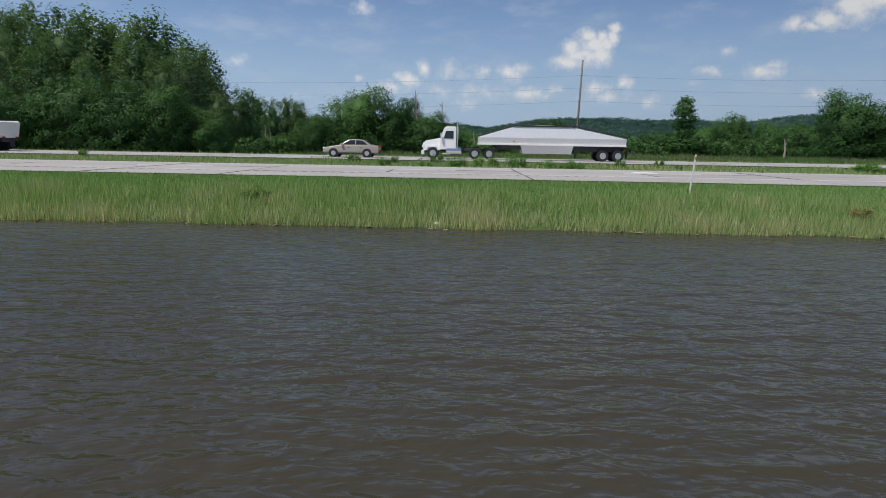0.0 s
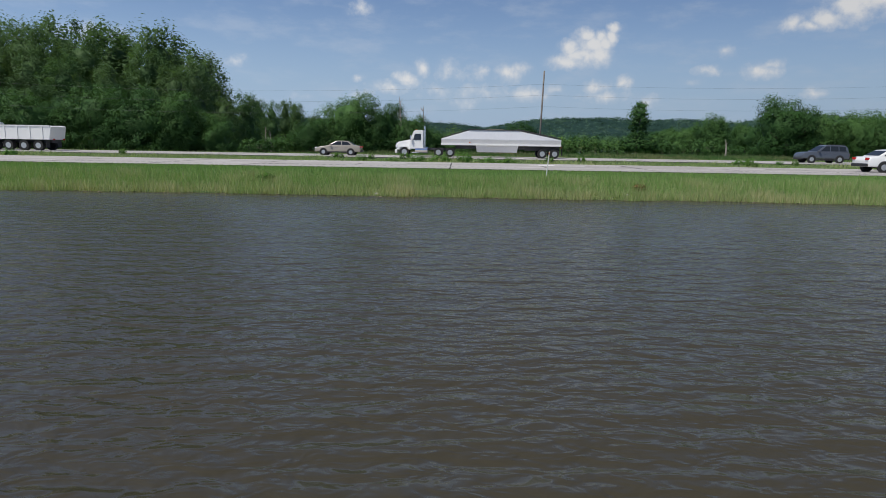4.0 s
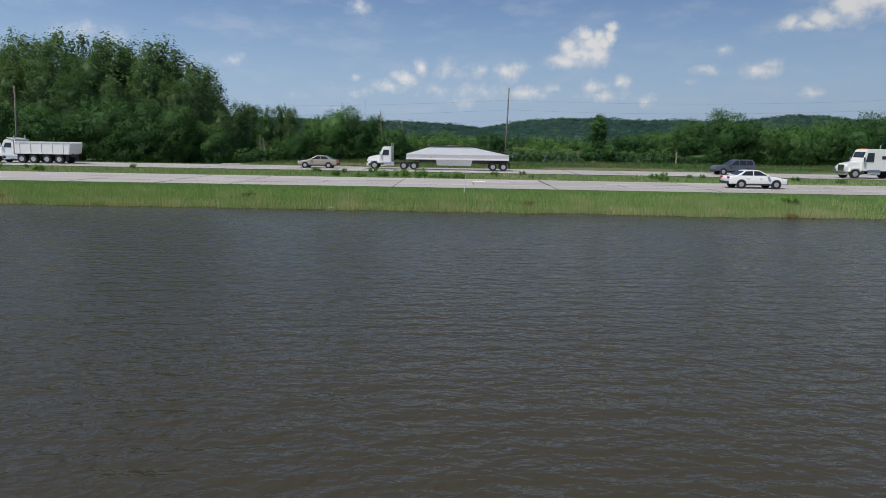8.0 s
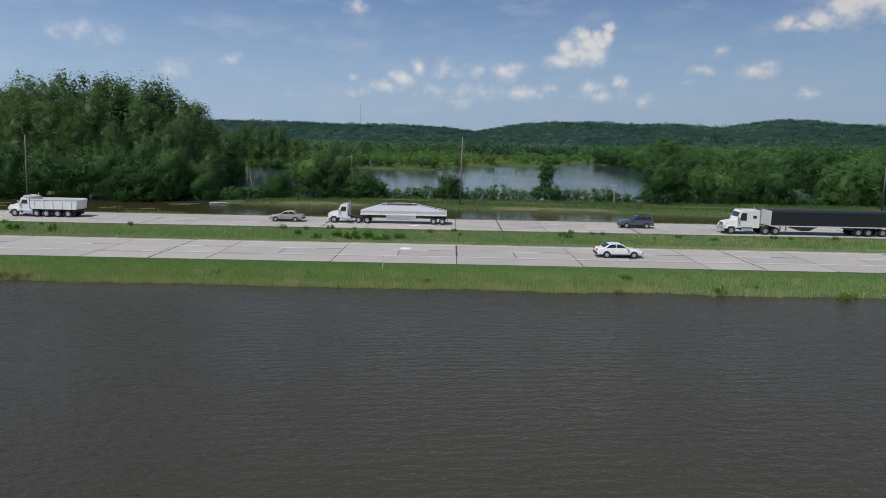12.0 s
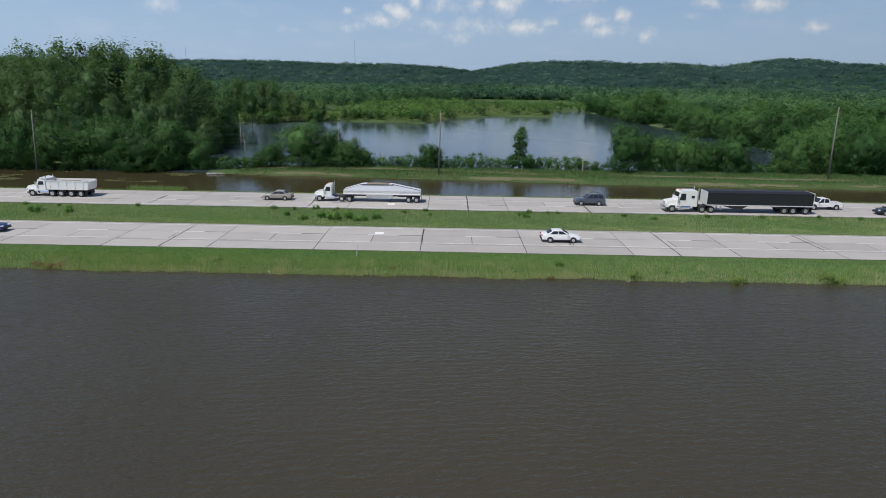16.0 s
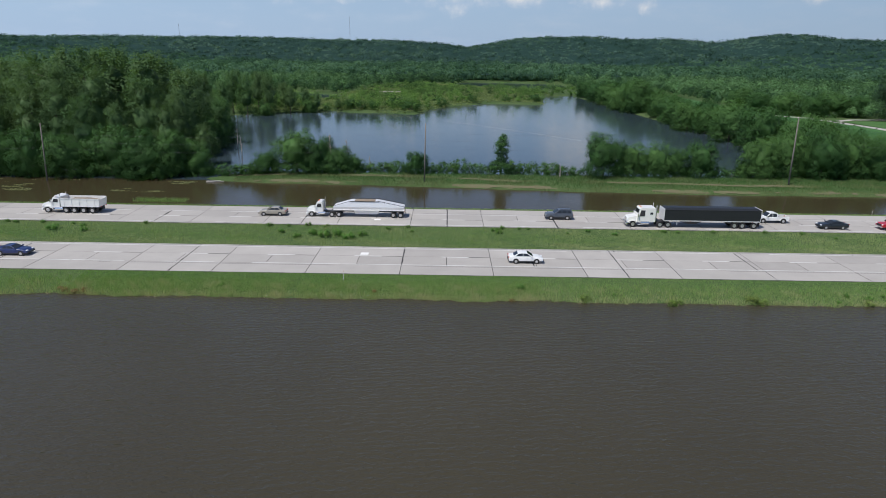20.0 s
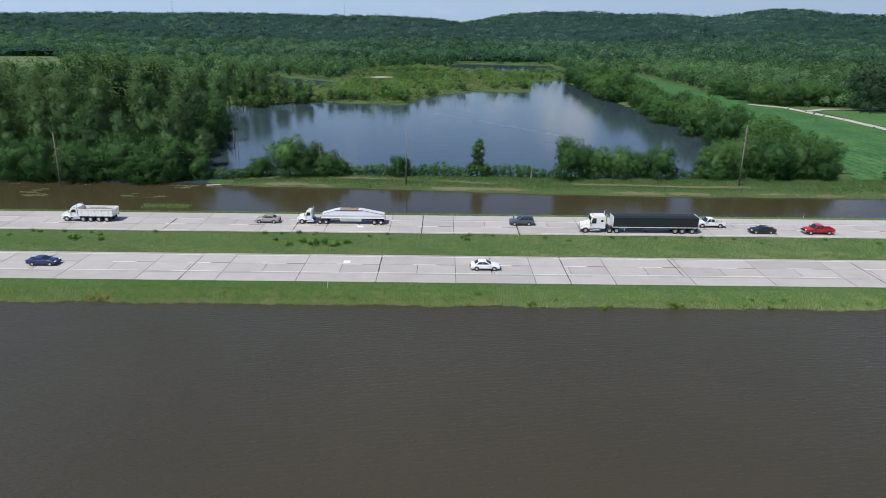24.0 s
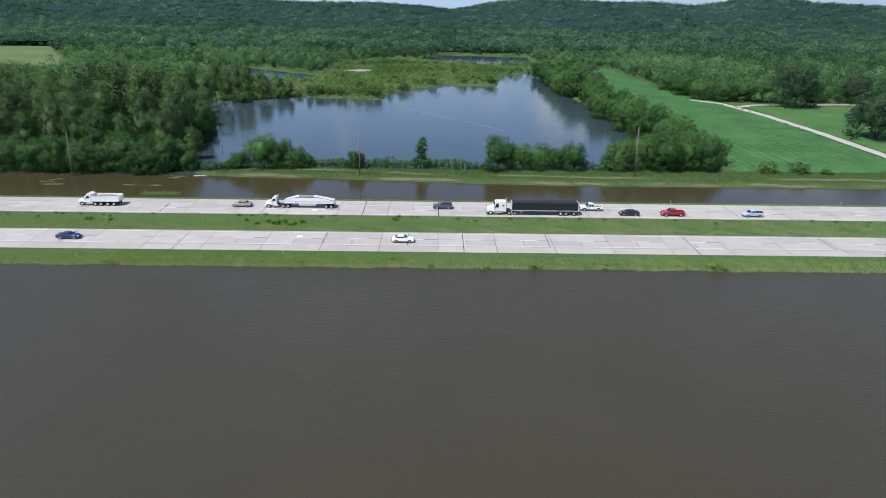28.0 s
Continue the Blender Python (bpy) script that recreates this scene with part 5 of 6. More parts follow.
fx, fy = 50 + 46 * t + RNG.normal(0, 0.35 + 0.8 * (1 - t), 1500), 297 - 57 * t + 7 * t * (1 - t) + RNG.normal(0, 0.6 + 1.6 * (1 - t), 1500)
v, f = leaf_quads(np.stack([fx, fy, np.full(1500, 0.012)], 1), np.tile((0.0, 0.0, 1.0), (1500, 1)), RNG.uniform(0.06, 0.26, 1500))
tagged(mesh_object("foam_line", v, f, M_GLINT), "thin pale glint streak painted as flecks on the pond", "foam", kind="stuff")
M_SAND = material("sand", (0.30, 0.28, 0.21), 0.95, vary=0.3, grain=2, coarse=0.2)
tagged(sheet("sandbar", np.arange(-6, 24, 2.0), np.arange(462, 488, 2.0), field_z(0.45), M_SAND, lambda x, y: ((x - 9) / 13) ** 2 + ((y - 475) / 9) ** 2 + 0.5 * wobble(x, y, 0.3, 2) < 0.8),
       "bare pale sandbar in the willow scrub", "sandbar", kind="structure")
# drift straw on the water's edge and floating weed in the ditch
c = np.stack([RNG.uniform(-60, 170, 2200), np.zeros(2200), np.zeros(2200)], 1)
c[:, 1] = 94.35 + 0.55 * wobble(c[:, 0], c[:, 0] * 0, 0.33) + 0.35 * wobble(c[:, 0], c[:, 0] * 0, 1.7, 4) + RNG.normal(0, 0.22, 2200)
c[:, 2] = np.maximum(ground_z(c[:, 0], c[:, 1]), 0) + 0.015
c = c[wobble(c[:, 0], c[:, 0] * 0, 0.21, 9) > 0.0]
up = unit(len(c)) * 0.25 + np.array([0, 0, 1.0])
v, f = leaf_quads(c, up / np.linalg.norm(up, axis=1, keepdims=True), RNG.uniform(0.05, 0.22, len(c)))
tagged(mesh_object("drift_straw", v, f, M_STRAW), "pale straw and drift washed up along the shore", "drift", kind="stuff")
x, y = strew(-75, 8, 150, 161.5, 26)
ok = wobble(x, y, 0.22, 4) + 0.5 * wobble(x, y * 3, 0.6, 7) > 0.42
x, y = x[ok], y[ok]
up = unit(len(x)) * 0.2 + np.array([0, 0, 1.0])
v, f = leaf_quads(np.stack([x, y, np.full(len(x), 0.02)], 1), up / np.linalg.norm(up, axis=1, keepdims=True), RNG.uniform(0.15, 0.4, len(x)))
tagged(mesh_object("floating_weed", v, f, M_GRASS_DARK, tint=np.full(len(v), 0.4)), "drowned grass and weed floating in the ditch", "water weed", kind="stuff")
x, y = strew(-10.5, -0.5, 141.6, 144.2, 70)
grass("ditch_reeds", x, y, 1.15 * RNG.uniform(0.6, 1.2, len(x)), 0.07, RNG.normal(0.1, 0.1, len(x)), "fresh green reeds standing in the ditch edge")

# ---------------------------------------------------------------- vehicles
M_GLASS = material("dark_window_glass", (0.02, 0.024, 0.028), 0.06, vary=0.05, spec=0.6)
M_TYRE = material("tyre_rubber", (0.022, 0.022, 0.022), 0.85, vary=0.2)
M_RIM = material("alloy_rim", (0.60, 0.60, 0.61), 0.3, metal=0.85, vary=0.1)
M_CHROME = material("chrome", (0.75, 0.75, 0.76), 0.15, metal=1.0, vary=0.08)
M_BLACK = material("black_plastic", (0.025, 0.025, 0.026), 0.6, vary=0.2)
M_LAMP = material("headlamp_glass", (0.75, 0.76, 0.78), 0.1, vary=0.05)
M_TAIL = material("red_lamp", (0.45, 0.02, 0.02), 0.2, vary=0.05)
M_ALU = material("brushed_aluminium", (0.74, 0.74, 0.75), 0.40, metal=0.25, vary=0.12, grain=4, coarse=0.6)
M_GREYMETAL = material("dull_grey_metal", (0.36, 0.36, 0.37), 0.5, metal=0.3, vary=0.25, grain=3, coarse=0.8)
M_TARP = material("black_tarpaulin", (0.018, 0.020, 0.022), 0.45, vary=0.3, grain=2)
M_FRAME = material("truck_frame", (0.045, 0.045, 0.05), 0.6, vary=0.2)
M_GRAVELLOAD = material("load_earth", (0.24, 0.19, 0.14), 0.95, vary=0.5, grain=4)


def paint(name, c):
    m = material(name, c, 0.28, vary=0.06, grain=2, coarse=0.6, coords="Object")
    m.node_tree.nodes["Principled BSDF"].inputs["Coat Weight"].default_value = 0.6
    return m


P_WHITE, P_CREAM, P_RED = paint("white_paint", (0.80, 0.80, 0.78)), paint("cream_white_paint", (0.80, 0.79, 0.74)), paint("red_paint", (0.42, 0.015, 0.025))
P_BLUE, P_BLACK, P_SILVER, P_GOLD, P_SLATE = paint("dark_blue_paint", (0.012, 0.022, 0.10)), paint("black_paint", (0.015, 0.018, 0.02)), paint("silver_blue_paint", (0.42, 0.47, 0.53)), paint("champagne_paint", (0.30, 0.27, 0.22)), paint("slate_paint", (0.075, 0.085, 0.105))


def prism(profile, half, z0, z1, taper=0.0, bevel=0.0):
    """A side profile (x, z) drawn out to both sides; the width shrinks by taper between the heights z0 and z1."""
    bm = bmesh.new()
    rows = []
    for s in (-1, 1):
        rows.append([bm.verts.new((x, s * half * (1 - taper * max(0.0, min(1.0, (z - z0) / (z1 - z0)))), z)) for x, z in profile])
    bm.faces.new(rows[0])
    bm.faces.new(list(reversed(rows[1])))
    n = len(profile)
    for i in range(n):
        j = (i + 1) % n
        bm.faces.new((rows[0][j], rows[0][i], rows[1][i], rows[1][j]))
    bmesh.ops.recalc_face_normals(bm, faces=bm.faces)
    if bevel:
        bmesh.ops.bevel(bm, geom=list(bm.edges), offset=bevel, segments=2, affect="EDGES", profile=0.6)
    return bm


def wheel(root, x, y, r, w):
    t = part("wheel", cyl((x, y - w / 2, r), (x, y + w / 2, r), r, seg=22), M_TYRE, root, "black rubber tyre")
    s = 1 if y > 0 else -1
    bm = cyl((x, y + s * w * 0.42, r), (x, y + s * (w / 2 + 0.012), r), r * 0.62, r * 0.56, seg=18)
    add_cyl(bm, (x, y + s * w * 0.5, r), (x, y + s * (w / 2 + 0.04), r), r * 0.2, r * 0.16, seg=10)
    part("rim", bm, M_RIM, t, "bright metal rim")


def glass_side(root, pts, half, z0, z1, taper):
    """One pane on each flank, laid just outside the tapered cabin side."""
    for s in (-1, 1):
        bm = bmesh.new()
        vs = [bm.verts.new((x, s * (half * (1 - taper * (z - z0) / (z1 - z0)) + 0.008), z)) for x, z in pts]
        bm.faces.new(vs)
        r = bmesh.ops.extrude_face_region(bm, geom=list(bm.faces))
        for v in r["geom"]:
            if isinstance(v, bmesh.types.BMVert):
                v.co.y -= s * 0.03
        bmesh.ops.recalc_face_normals(bm, faces=bm.faces)
        part("side_window", bm, M_GLASS, root)


def glass_end(root, name, a, b, half_a, half_b):
    """A sloping pane from the low edge a to the high edge b, both (x, z)."""
    d = Vector((b[0] - a[0], 0, b[1] - a[1])).normalized()
    out = Vector((d.z, 0, -d.x)) * 0.012
    if name == "rear_window":
        out = -out
    bm = bmesh.new()
    vs = [bm.verts.new(Vector(p) + out) for p in ((a[0], -half_a, a[1]), (a[0], half_a, a[1]), (b[0], half_b, b[1]), (b[0], -half_b, b[1]))]
    bm.faces.new(vs)
    r = bmesh.ops.extrude_face_region(bm, geom=list(bm.faces))
    for v in r["geom"]:
        if isinstance(v, bmesh.types.BMVert):
            v.co -= out * 2.2
    bmesh.ops.recalc_face_normals(bm, faces=bm.faces)
    part(name, bm, M_GLASS, root)


def car(kind, x, y, z, facing, mat, label, category):
    """A passenger car that points along +x before it is turned; facing -1 turns it round."""
    root = new(kind)
    half = 0.88
    if kind == "sedan_car":
        body = [(-2.32, 0.34), (-2.36, 0.78), (-2.22, 0.98), (-1.45, 1.02), (0.85, 1.0), (1.75, 0.88), (2.25, 0.70), (2.34, 0.36)]
        cabin = [(-1.80, 0.98), (-1.05, 1.42), (-0.55, 1.47), (0.10, 1.45), (1.00, 0.98)]
        panes = [[(-1.42, 1.04), (-0.98, 1.37), (-0.45, 1.40), (-0.45, 1.04)], [(-0.38, 1.04), (-0.38, 1.40), (0.08, 1.38), (0.68, 1.04)]]
    elif kind == "coupe_car":
        body = [(-2.28, 0.32), (-2.34, 0.76), (-2.22, 0.96), (-1.3, 0.99), (0.7, 0.95), (1.75, 0.86), (2.25, 0.68), (2.34, 0.34)]
        cabin = [(-1.75, 0.95), (-0.95, 1.32), (-0.40, 1.37), (0.05, 1.35), (0.90, 0.94)]
        panes = [[(-1.10, 1.0), (-0.80, 1.27), (-0.45, 1.30), (-0.45, 1.0)], [(-0.38, 1.0), (-0.38, 1.31), (0.05, 1.29), (0.60, 1.0)]]
    elif kind == "sport_utility_car":
        body = [(-2.30, 0.42), (-2.36, 0.72), (-2.36, 0.95), (-2.26, 1.12), (0.75, 1.14), (1.70, 1.10), (2.18, 1.0), (2.34, 0.78), (2.36, 0.45)]
        cabin = [(-2.26, 1.10), (-2.16, 1.55), (-1.95, 1.76), (-1.3, 1.80), (-0.2, 1.79), (0.10, 1.72), (1.0, 1.10)]
        panes = [[(-2.0, 1.18), (-1.92, 1.64), (-1.30, 1.68), (-1.30, 1.18)], [(-1.22, 1.18), (-1.22, 1.68), (-0.45, 1.68), (-0.45, 1.18)], [(-0.37, 1.18), (-0.37, 1.68), (-0.02, 1.66), (0.55, 1.18)]]
    else:  # minivan
        body = [(-2.40, 0.38), (-2.44, 0.80), (-2.38, 1.06), (1.0, 1.06), (1.85, 0.94), (2.34, 0.74), (2.44, 0.40)]
        cabin = [(-2.36, 1.04), (-2.12, 1.64), (-1.5, 1.74), (-0.1, 1.72), (0.55, 1.50), (1.35, 1.02)]
        panes = [[(-2.05, 1.12), (-1.92, 1.58), (-1.25, 1.62), (-1.25, 1.12)], [(-1.17, 1.12), (-1.17, 1.62), (-0.25, 1.62), (-0.25, 1.12)], [(-0.17, 1.12), (-0.17, 1.62), (0.42, 1.44), (0.90, 1.12)]]
    zc0, zc1 = cabin[0][1], max(p[1] for p in cabin)
    part("body", prism(body, half, 0.6, 1.1, 0.09, 0.085), mat, root, smooth_faces=True)
    part("cabin", prism(cabin, half * 0.93, zc0, zc1, 0.24, 0.05), mat, root)
    for p in panes:
        glass_side(root, p, half * 0.93, zc0, zc1, 0.24)
    front, back = cabin[-1], cabin[0]
    ftop, btop = cabin[-2], cabin[1]
    lerp = lambda a, b, s: (a[0] + (b[0] - a[0]) * s, a[1] + (b[1] - a[1]) * s)
    glass_end(root, "windscreen", lerp(front, ftop, 0.1), lerp(front, ftop, 0.92), half * 0.84, half * 0.70)
    glass_end(root, "rear_window", lerp(back, btop, 0.18), lerp(back, btop, 0.9), half * 0.80, half * 0.70)
    r = 0.33 if kind != "sport_utility_car" else 0.37
    for wx in (-1.36, 1.42):
        for s in (-1, 1):
            wheel(root, wx, s * (half - 0.09), r, 0.22)
            part("wheel_arch", cyl((wx, s * (half - 0.05), r), (wx, s * (half + 0.004), r), r + 0.07, seg=20), M_BLACK, root)
    for s in (-1, 1):
        part("headlight", box(2.12, 2.32, s * 0.62 - 0.17, s * 0.62 + 0.17, 0.66, 0.80, bevel=0.03), M_LAMP, root)
        part("tail_light", box(-2.40, -2.28, s * 0.66 - 0.14, s * 0.66 + 0.14, 0.78, 0.94, bevel=0.02), M_TAIL, root)
        part("door_mirror", box(0.62, 0.80, s * (half + 0.08) - 0.09, s * (half + 0.08) + 0.09, zc0 + 0.02, zc0 + 0.16, bevel=0.03), mat, root)
        for dx in (-0.85, 0.15):
            part("door_handle", box(dx - 0.08, dx + 0.08, s * (half - 0.005) - 0.02, s * (half - 0.005) + 0.02, zc0 - 0.15, zc0 - 0.12, bevel=0.006), mat, root)
    part("front_bumper", box(2.22, 2.40, -0.78, 0.78, 0.34, 0.52, bevel=0.04), M_BLACK, root)
    part("rear_bumper", box(-2.44, -2.28, -0.78, 0.78, 0.36, 0.56, bevel=0.04), M_BLACK, root)
    part("sill", box(-1.0, 1.05, -half - 0.01, half + 0.01, 0.26, 0.38, bevel=0.03), M_BLACK, root)
    if kind == "sport_utility_car":
        for s in (-1, 1):
            part("roof_rail", cyl((-1.9, s * 0.6, 1.82), (-0.1, s * 0.6, 1.82), 0.025, seg=6), M_BLACK, root)
    root.matrix_world = pose(x, y, z, 0, 0, 0 if facing > 0 else 180)
    return tagged(root, label, category, "vehicles on the highway")


def pickup(x, y, z, facing, mat, label):
    root = new("pickup_truck")
    half = 0.95
    part("body", prism([(0.0, 0.48), (-0.75, 0.5), (-0.75, 1.08), (0.9, 1.10), (2.15, 1.06), (2.62, 0.96), (2.7, 0.5)], half, 0.6, 1.1, 0.03, 0.05), mat, root)
    part("cabin", prism([(-0.74, 1.06), (-0.66, 1.72), (-0.3, 1.80), (0.55, 1.79), (1.25, 1.08)], half * 0.94, 1.06, 1.8, 0.18, 0.03), mat, root)
    for p in ([(-0.60, 1.14), (-0.54, 1.68), (0.10, 1.72), (0.10, 1.14)], [(0.18, 1.14), (0.18, 1.72), (0.50, 1.70), (0.98, 1.14)]):
        glass_side(root, p, half * 0.94, 1.06, 1.8, 0.18)
    glass_end(root, "windscreen", (1.19, 1.15), (0.62, 1.73), half * 0.84, half * 0.72)
    glass_end(root, "rear_window", (-0.73, 1.18), (-0.67, 1.66), half * 0.8, half * 0.7)
    for s in (-1, 1):
        part("bed_side", box(-2.75, -0.78, s * (half - 0.05) - 0.05, s * (half - 0.05) + 0.05, 0.5, 1.14, bevel=0.02), mat, root)
        part("headlight", box(2.5, 2.68, s * 0.7 - 0.16, s * 0.7 + 0.16, 0.82, 0.98, bevel=0.02), M_LAMP, root)
        part("tail_light", box(-2.80, -2.70, s * 0.82 - 0.09, s * 0.82 + 0.09, 0.72, 1.05, bevel=0.015), M_TAIL, root)
        part("door_mirror", box(0.95, 1.12, s * (half + 0.12) - 0.11, s * (half + 0.12) + 0.11, 1.14, 1.36, bevel=0.03), M_BLACK, root)
        for wx in (-1.75, 1.72):
            wheel(root, wx, s * (half - 0.10), 0.39, 0.26)
            part("wheel_arch", cyl((wx, s * (half - 0.05), 0.42), (wx, s * (half + 0.006), 0.42), 0.48, seg=20), M_BLACK, root)
    part("bed_floor", box(-2.72, -0.78, -half + 0.1, half - 0.1, 0.62, 0.70), M_BLACK, root, "dark bed floor")
    part("tailgate", box(-2.80, -2.72, -half + 0.1, half - 0.1, 0.58, 1.12, bevel=0.02), mat, root)
    part("front_bumper", box(2.64, 2.84, -0.9, 0.9, 0.42, 0.66, bevel=0.04), M_CHROME, root, "chrome bumper")
    part("rear_bumper", box(-2.94, -2.78, -0.9, 0.9, 0.46, 0.62, bevel=0.03), M_CHROME, root, "chrome bumper")
    part("grille", box(2.66, 2.74, -0.5, 0.5, 0.70, 0.96, bevel=0.02), M_BLACK, root)
    root.matrix_world = pose(x, y, z, 0, 0, 0 if facing > 0 else 180)
    return tagged(root, label, "pickup truck", "vehicles on the highway")


def tractor(root, front, mat, sleeper, height):
    """Bonnet, cab, tanks and frame of a truck whose nose stands at x = front, pointing along +x."""
    f = front
    part("bonnet", prism([(f - 0.05, 0.75), (f, 1.35), (f - 0.25, 1.62), (f - 1.55, 1.88), (f - 1.7, 1.88), (f - 1.7, 0.75)], 0.98, 1.0, 1.9, 0.12, 0.06), mat, root)
    cab_back = f - (3.1 if not sleeper else 4.6)
    roof = height
    prof = [(f - 1.55, 0.85), (f - 1.60, 1.86), (f - 2.0, roof - 0.15), (f - 2.2, roof - 0.02), (cab_back + 0.1, roof), (cab_back, roof - 0.1), (cab_back, 0.85)]
    part("cab", prism(prof, 1.12, 1.8, roof, 0.07, 0.05), mat, root)
    glass_side(root, [(f - 1.95, 1.85), (f - 2.15, roof - 0.42), (f - 2.85, roof - 0.42), (f - 2.85, 1.85)], 1.12, 1.8, roof, 0.07)
    if sleeper:
        glass_side(root, [(f - 3.7, 2.15), (f - 3.7, 2.5), (f - 4.15, 2.5), (f - 4.15, 2.15)], 1.12, 1.8, roof, 0.07)
    glass_end(root, "windscreen", (f - 1.66, 1.96), (f - 1.93, roof - 0.32), 0.95, 0.92)
    part("grille", box(f - 0.06, f + 0.03, -0.55, 0.55, 0.8, 1.5, bevel=0.03), M_CHROME, root, "chrome grille")
    part("front_bumper", box(f - 0.15, f + 0.12, -1.15, 1.15, 0.38, 0.78, bevel=0.05), M_CHROME if sleeper else mat, root)
    for s in (-1, 1):
        part("headlight", box(f - 0.18, f + 0.05, s * 0.85 - 0.16, s * 0.85 + 0.16, 1.0, 1.25, bevel=0.03), M_LAMP, root)
        part("fender", prism([(f - 0.25, 0.75), (f - 0.35, 1.12), (f - 1.35, 1.16), (f - 1.6, 0.8), (f - 1.4, 0.8), (f - 1.25, 1.06), (f - 0.5, 1.02), (f - 0.4, 0.75)], 0.14, 0, 9, 0, 0.01), mat, root).location = (0, s * 1.04, 0)
        part("fuel_tank", cyl((f - 3.6, s * 0.95, 0.72), (f - 2.2, s * 0.95, 0.72), 0.32, seg=16), M_CHROME, root, "polished fuel tank")
        part("exhaust_stack", cyl((cab_back - 0.12, s * 0.95, 0.9), (cab_back - 0.12, s * 0.95, roof + 0.45), 0.075, seg=10), M_CHROME, root, "chrome exhaust stack")
        part("door_mirror", box(f - 1.75, f - 1.62, s * 1.32 - 0.1, s * 1.32 + 0.1, 1.85, 2.35, bevel=0.03), M_CHROME, root)
        part("step", box(f - 2.6, f - 1.8, s * 1.08 - 0.1, s * 1.08 + 0.1, 0.42, 0.5, bevel=0.01), M_ALU, root)
        wheel(root, f - 0.95, s * 1.02, 0.51, 0.30)
    part("roof_lamps", box(f - 2.35, f - 2.2, -0.6, 0.6, roof + 0.005, roof + 0.06, bevel=0.015), M_REDTAPE, root)
    return cab_back


def hopper_semi(x, y, z, facing):
    """Day-cab tractor with a pale bottom-dump trailer."""
    root = new("bottom_dump_truck")
    back = tractor(root, 9.4, P_WHITE, False, 2.95)
    part("tractor_frame", box(2.6, 7.4, -0.45, 0.45, 0.72, 0.98, bevel=0.02), M_FRAME, root)
    part("hopper", prism([(4.2, 2.0), (4.2, 2.04), (1.0, 3.00), (0.7, 3.04), (-4.2, 3.04), (-4.5, 3.00), (-9.4, 2.04), (-9.4, 2.0)], 1.30, 2.0, 3.04, 0.16, 0.02), M_ALU, root, "pale aluminium hopper body")
    part("hopper_skirt", prism([(4.2, 1.42), (4.2, 2.0), (-9.4, 2.0), (-9.4, 1.42)], 1.18, 1.42, 2.0, -0.10, 0.02), M_ALU, root, "pale aluminium lower side")
    part("belly_gate", prism([(0.3, 1.40), (-4.6, 1.40), (-4.4, 0.60), (0.1, 0.60)], 1.0, 0.6, 1.4, -0.15, 0.03), M_ALU, root, "pale belly gate")
    part("belly_frame", box(-5.6, 2.6, -0.6, 0.6, 0.95, 1.40, bevel=0.02), M_FRAME, root)
    for s in (-1, 1):
        part("lower_rail", box(-9.4, 4.25, s * 1.24 - 0.06, s * 1.24 + 0.06, 1.34, 1.50, bevel=0.015), P_WHITE, root)
        part("top_rail", box(-4.5, 1.0, s * 1.14 - 0.05, s * 1.14 + 0.05, 3.03, 3.13, bevel=0.015), M_BLACK, root, "dark top rail")
        part("sloping_rail", cyl((-9.3, s * 1.2, 2.22), (-4.4, s * 1.12, 3.18), 0.045, seg=8), M_BLACK, root, "dark sloping handrail")
        part("sloping_rail", cyl((4.1, s * 1.2, 2.16), (1.0, s * 1.12, 3.12), 0.035, seg=8), M_BLACK, root, "dark sloping handrail")
        for k in range(5):
            part("rail_post", cyl((-8.6 + k, s * 1.16, 2.1 + 0.196 * k), (-8.6 + k, s * 1.16, 2.36 + 0.196 * k), 0.022, seg=6), M_BLACK, root)
        for k in (0, 2, 5, 7):
            part("side_rib", box(-4.6 + k * 0.78, -4.56 + k * 0.78, s * 1.305 - 0.012, s * 1.305 + 0.012, 1.5, 2.1), M_ALU, root)
        part("side_lamp", box(0.9, 1.05, s * 1.33 - 0.012, s * 1.33 + 0.012, 1.62, 1.72), M_REDTAPE, root)
        for wx in (4.55, 3.2, -7.3, -8.7):
            wheel(root, wx, s * 1.0, 0.51, 0.5)
        part("mud_flap", box(-9.55, -9.52, s * 0.95 - 0.3, s * 0.95 + 0.3, 0.3, 1.1), M_BLACK, root)
        part("tail_light", box(-9.48, -9.40, s * 0.9 - 0.15, s * 0.9 + 0.15, 1.15, 1.3), M_TAIL, root)
    part("load", prism([(0.6, 3.0), (-1.4, 3.2), (-2.8, 3.17), (-4.1, 3.0)], 1.05, 3.0, 3.2, 0.5, 0.04), M_GRAVELLOAD, root, "earth load")
    part("rear_frame", box(-9.3, -5.4, -0.5, 0.5, 0.85, 1.42, bevel=0.02), M_FRAME, root)
    root.matrix_world = pose(x, y, z, 0, 0, 0 if facing > 0 else 180) @ Matrix.Diagonal((0.885, 0.95, 0.9, 1))
    return tagged(root, "white day-cab truck pulling a pale aluminium bottom-dump trailer", "truck", "vehicles on the highway")


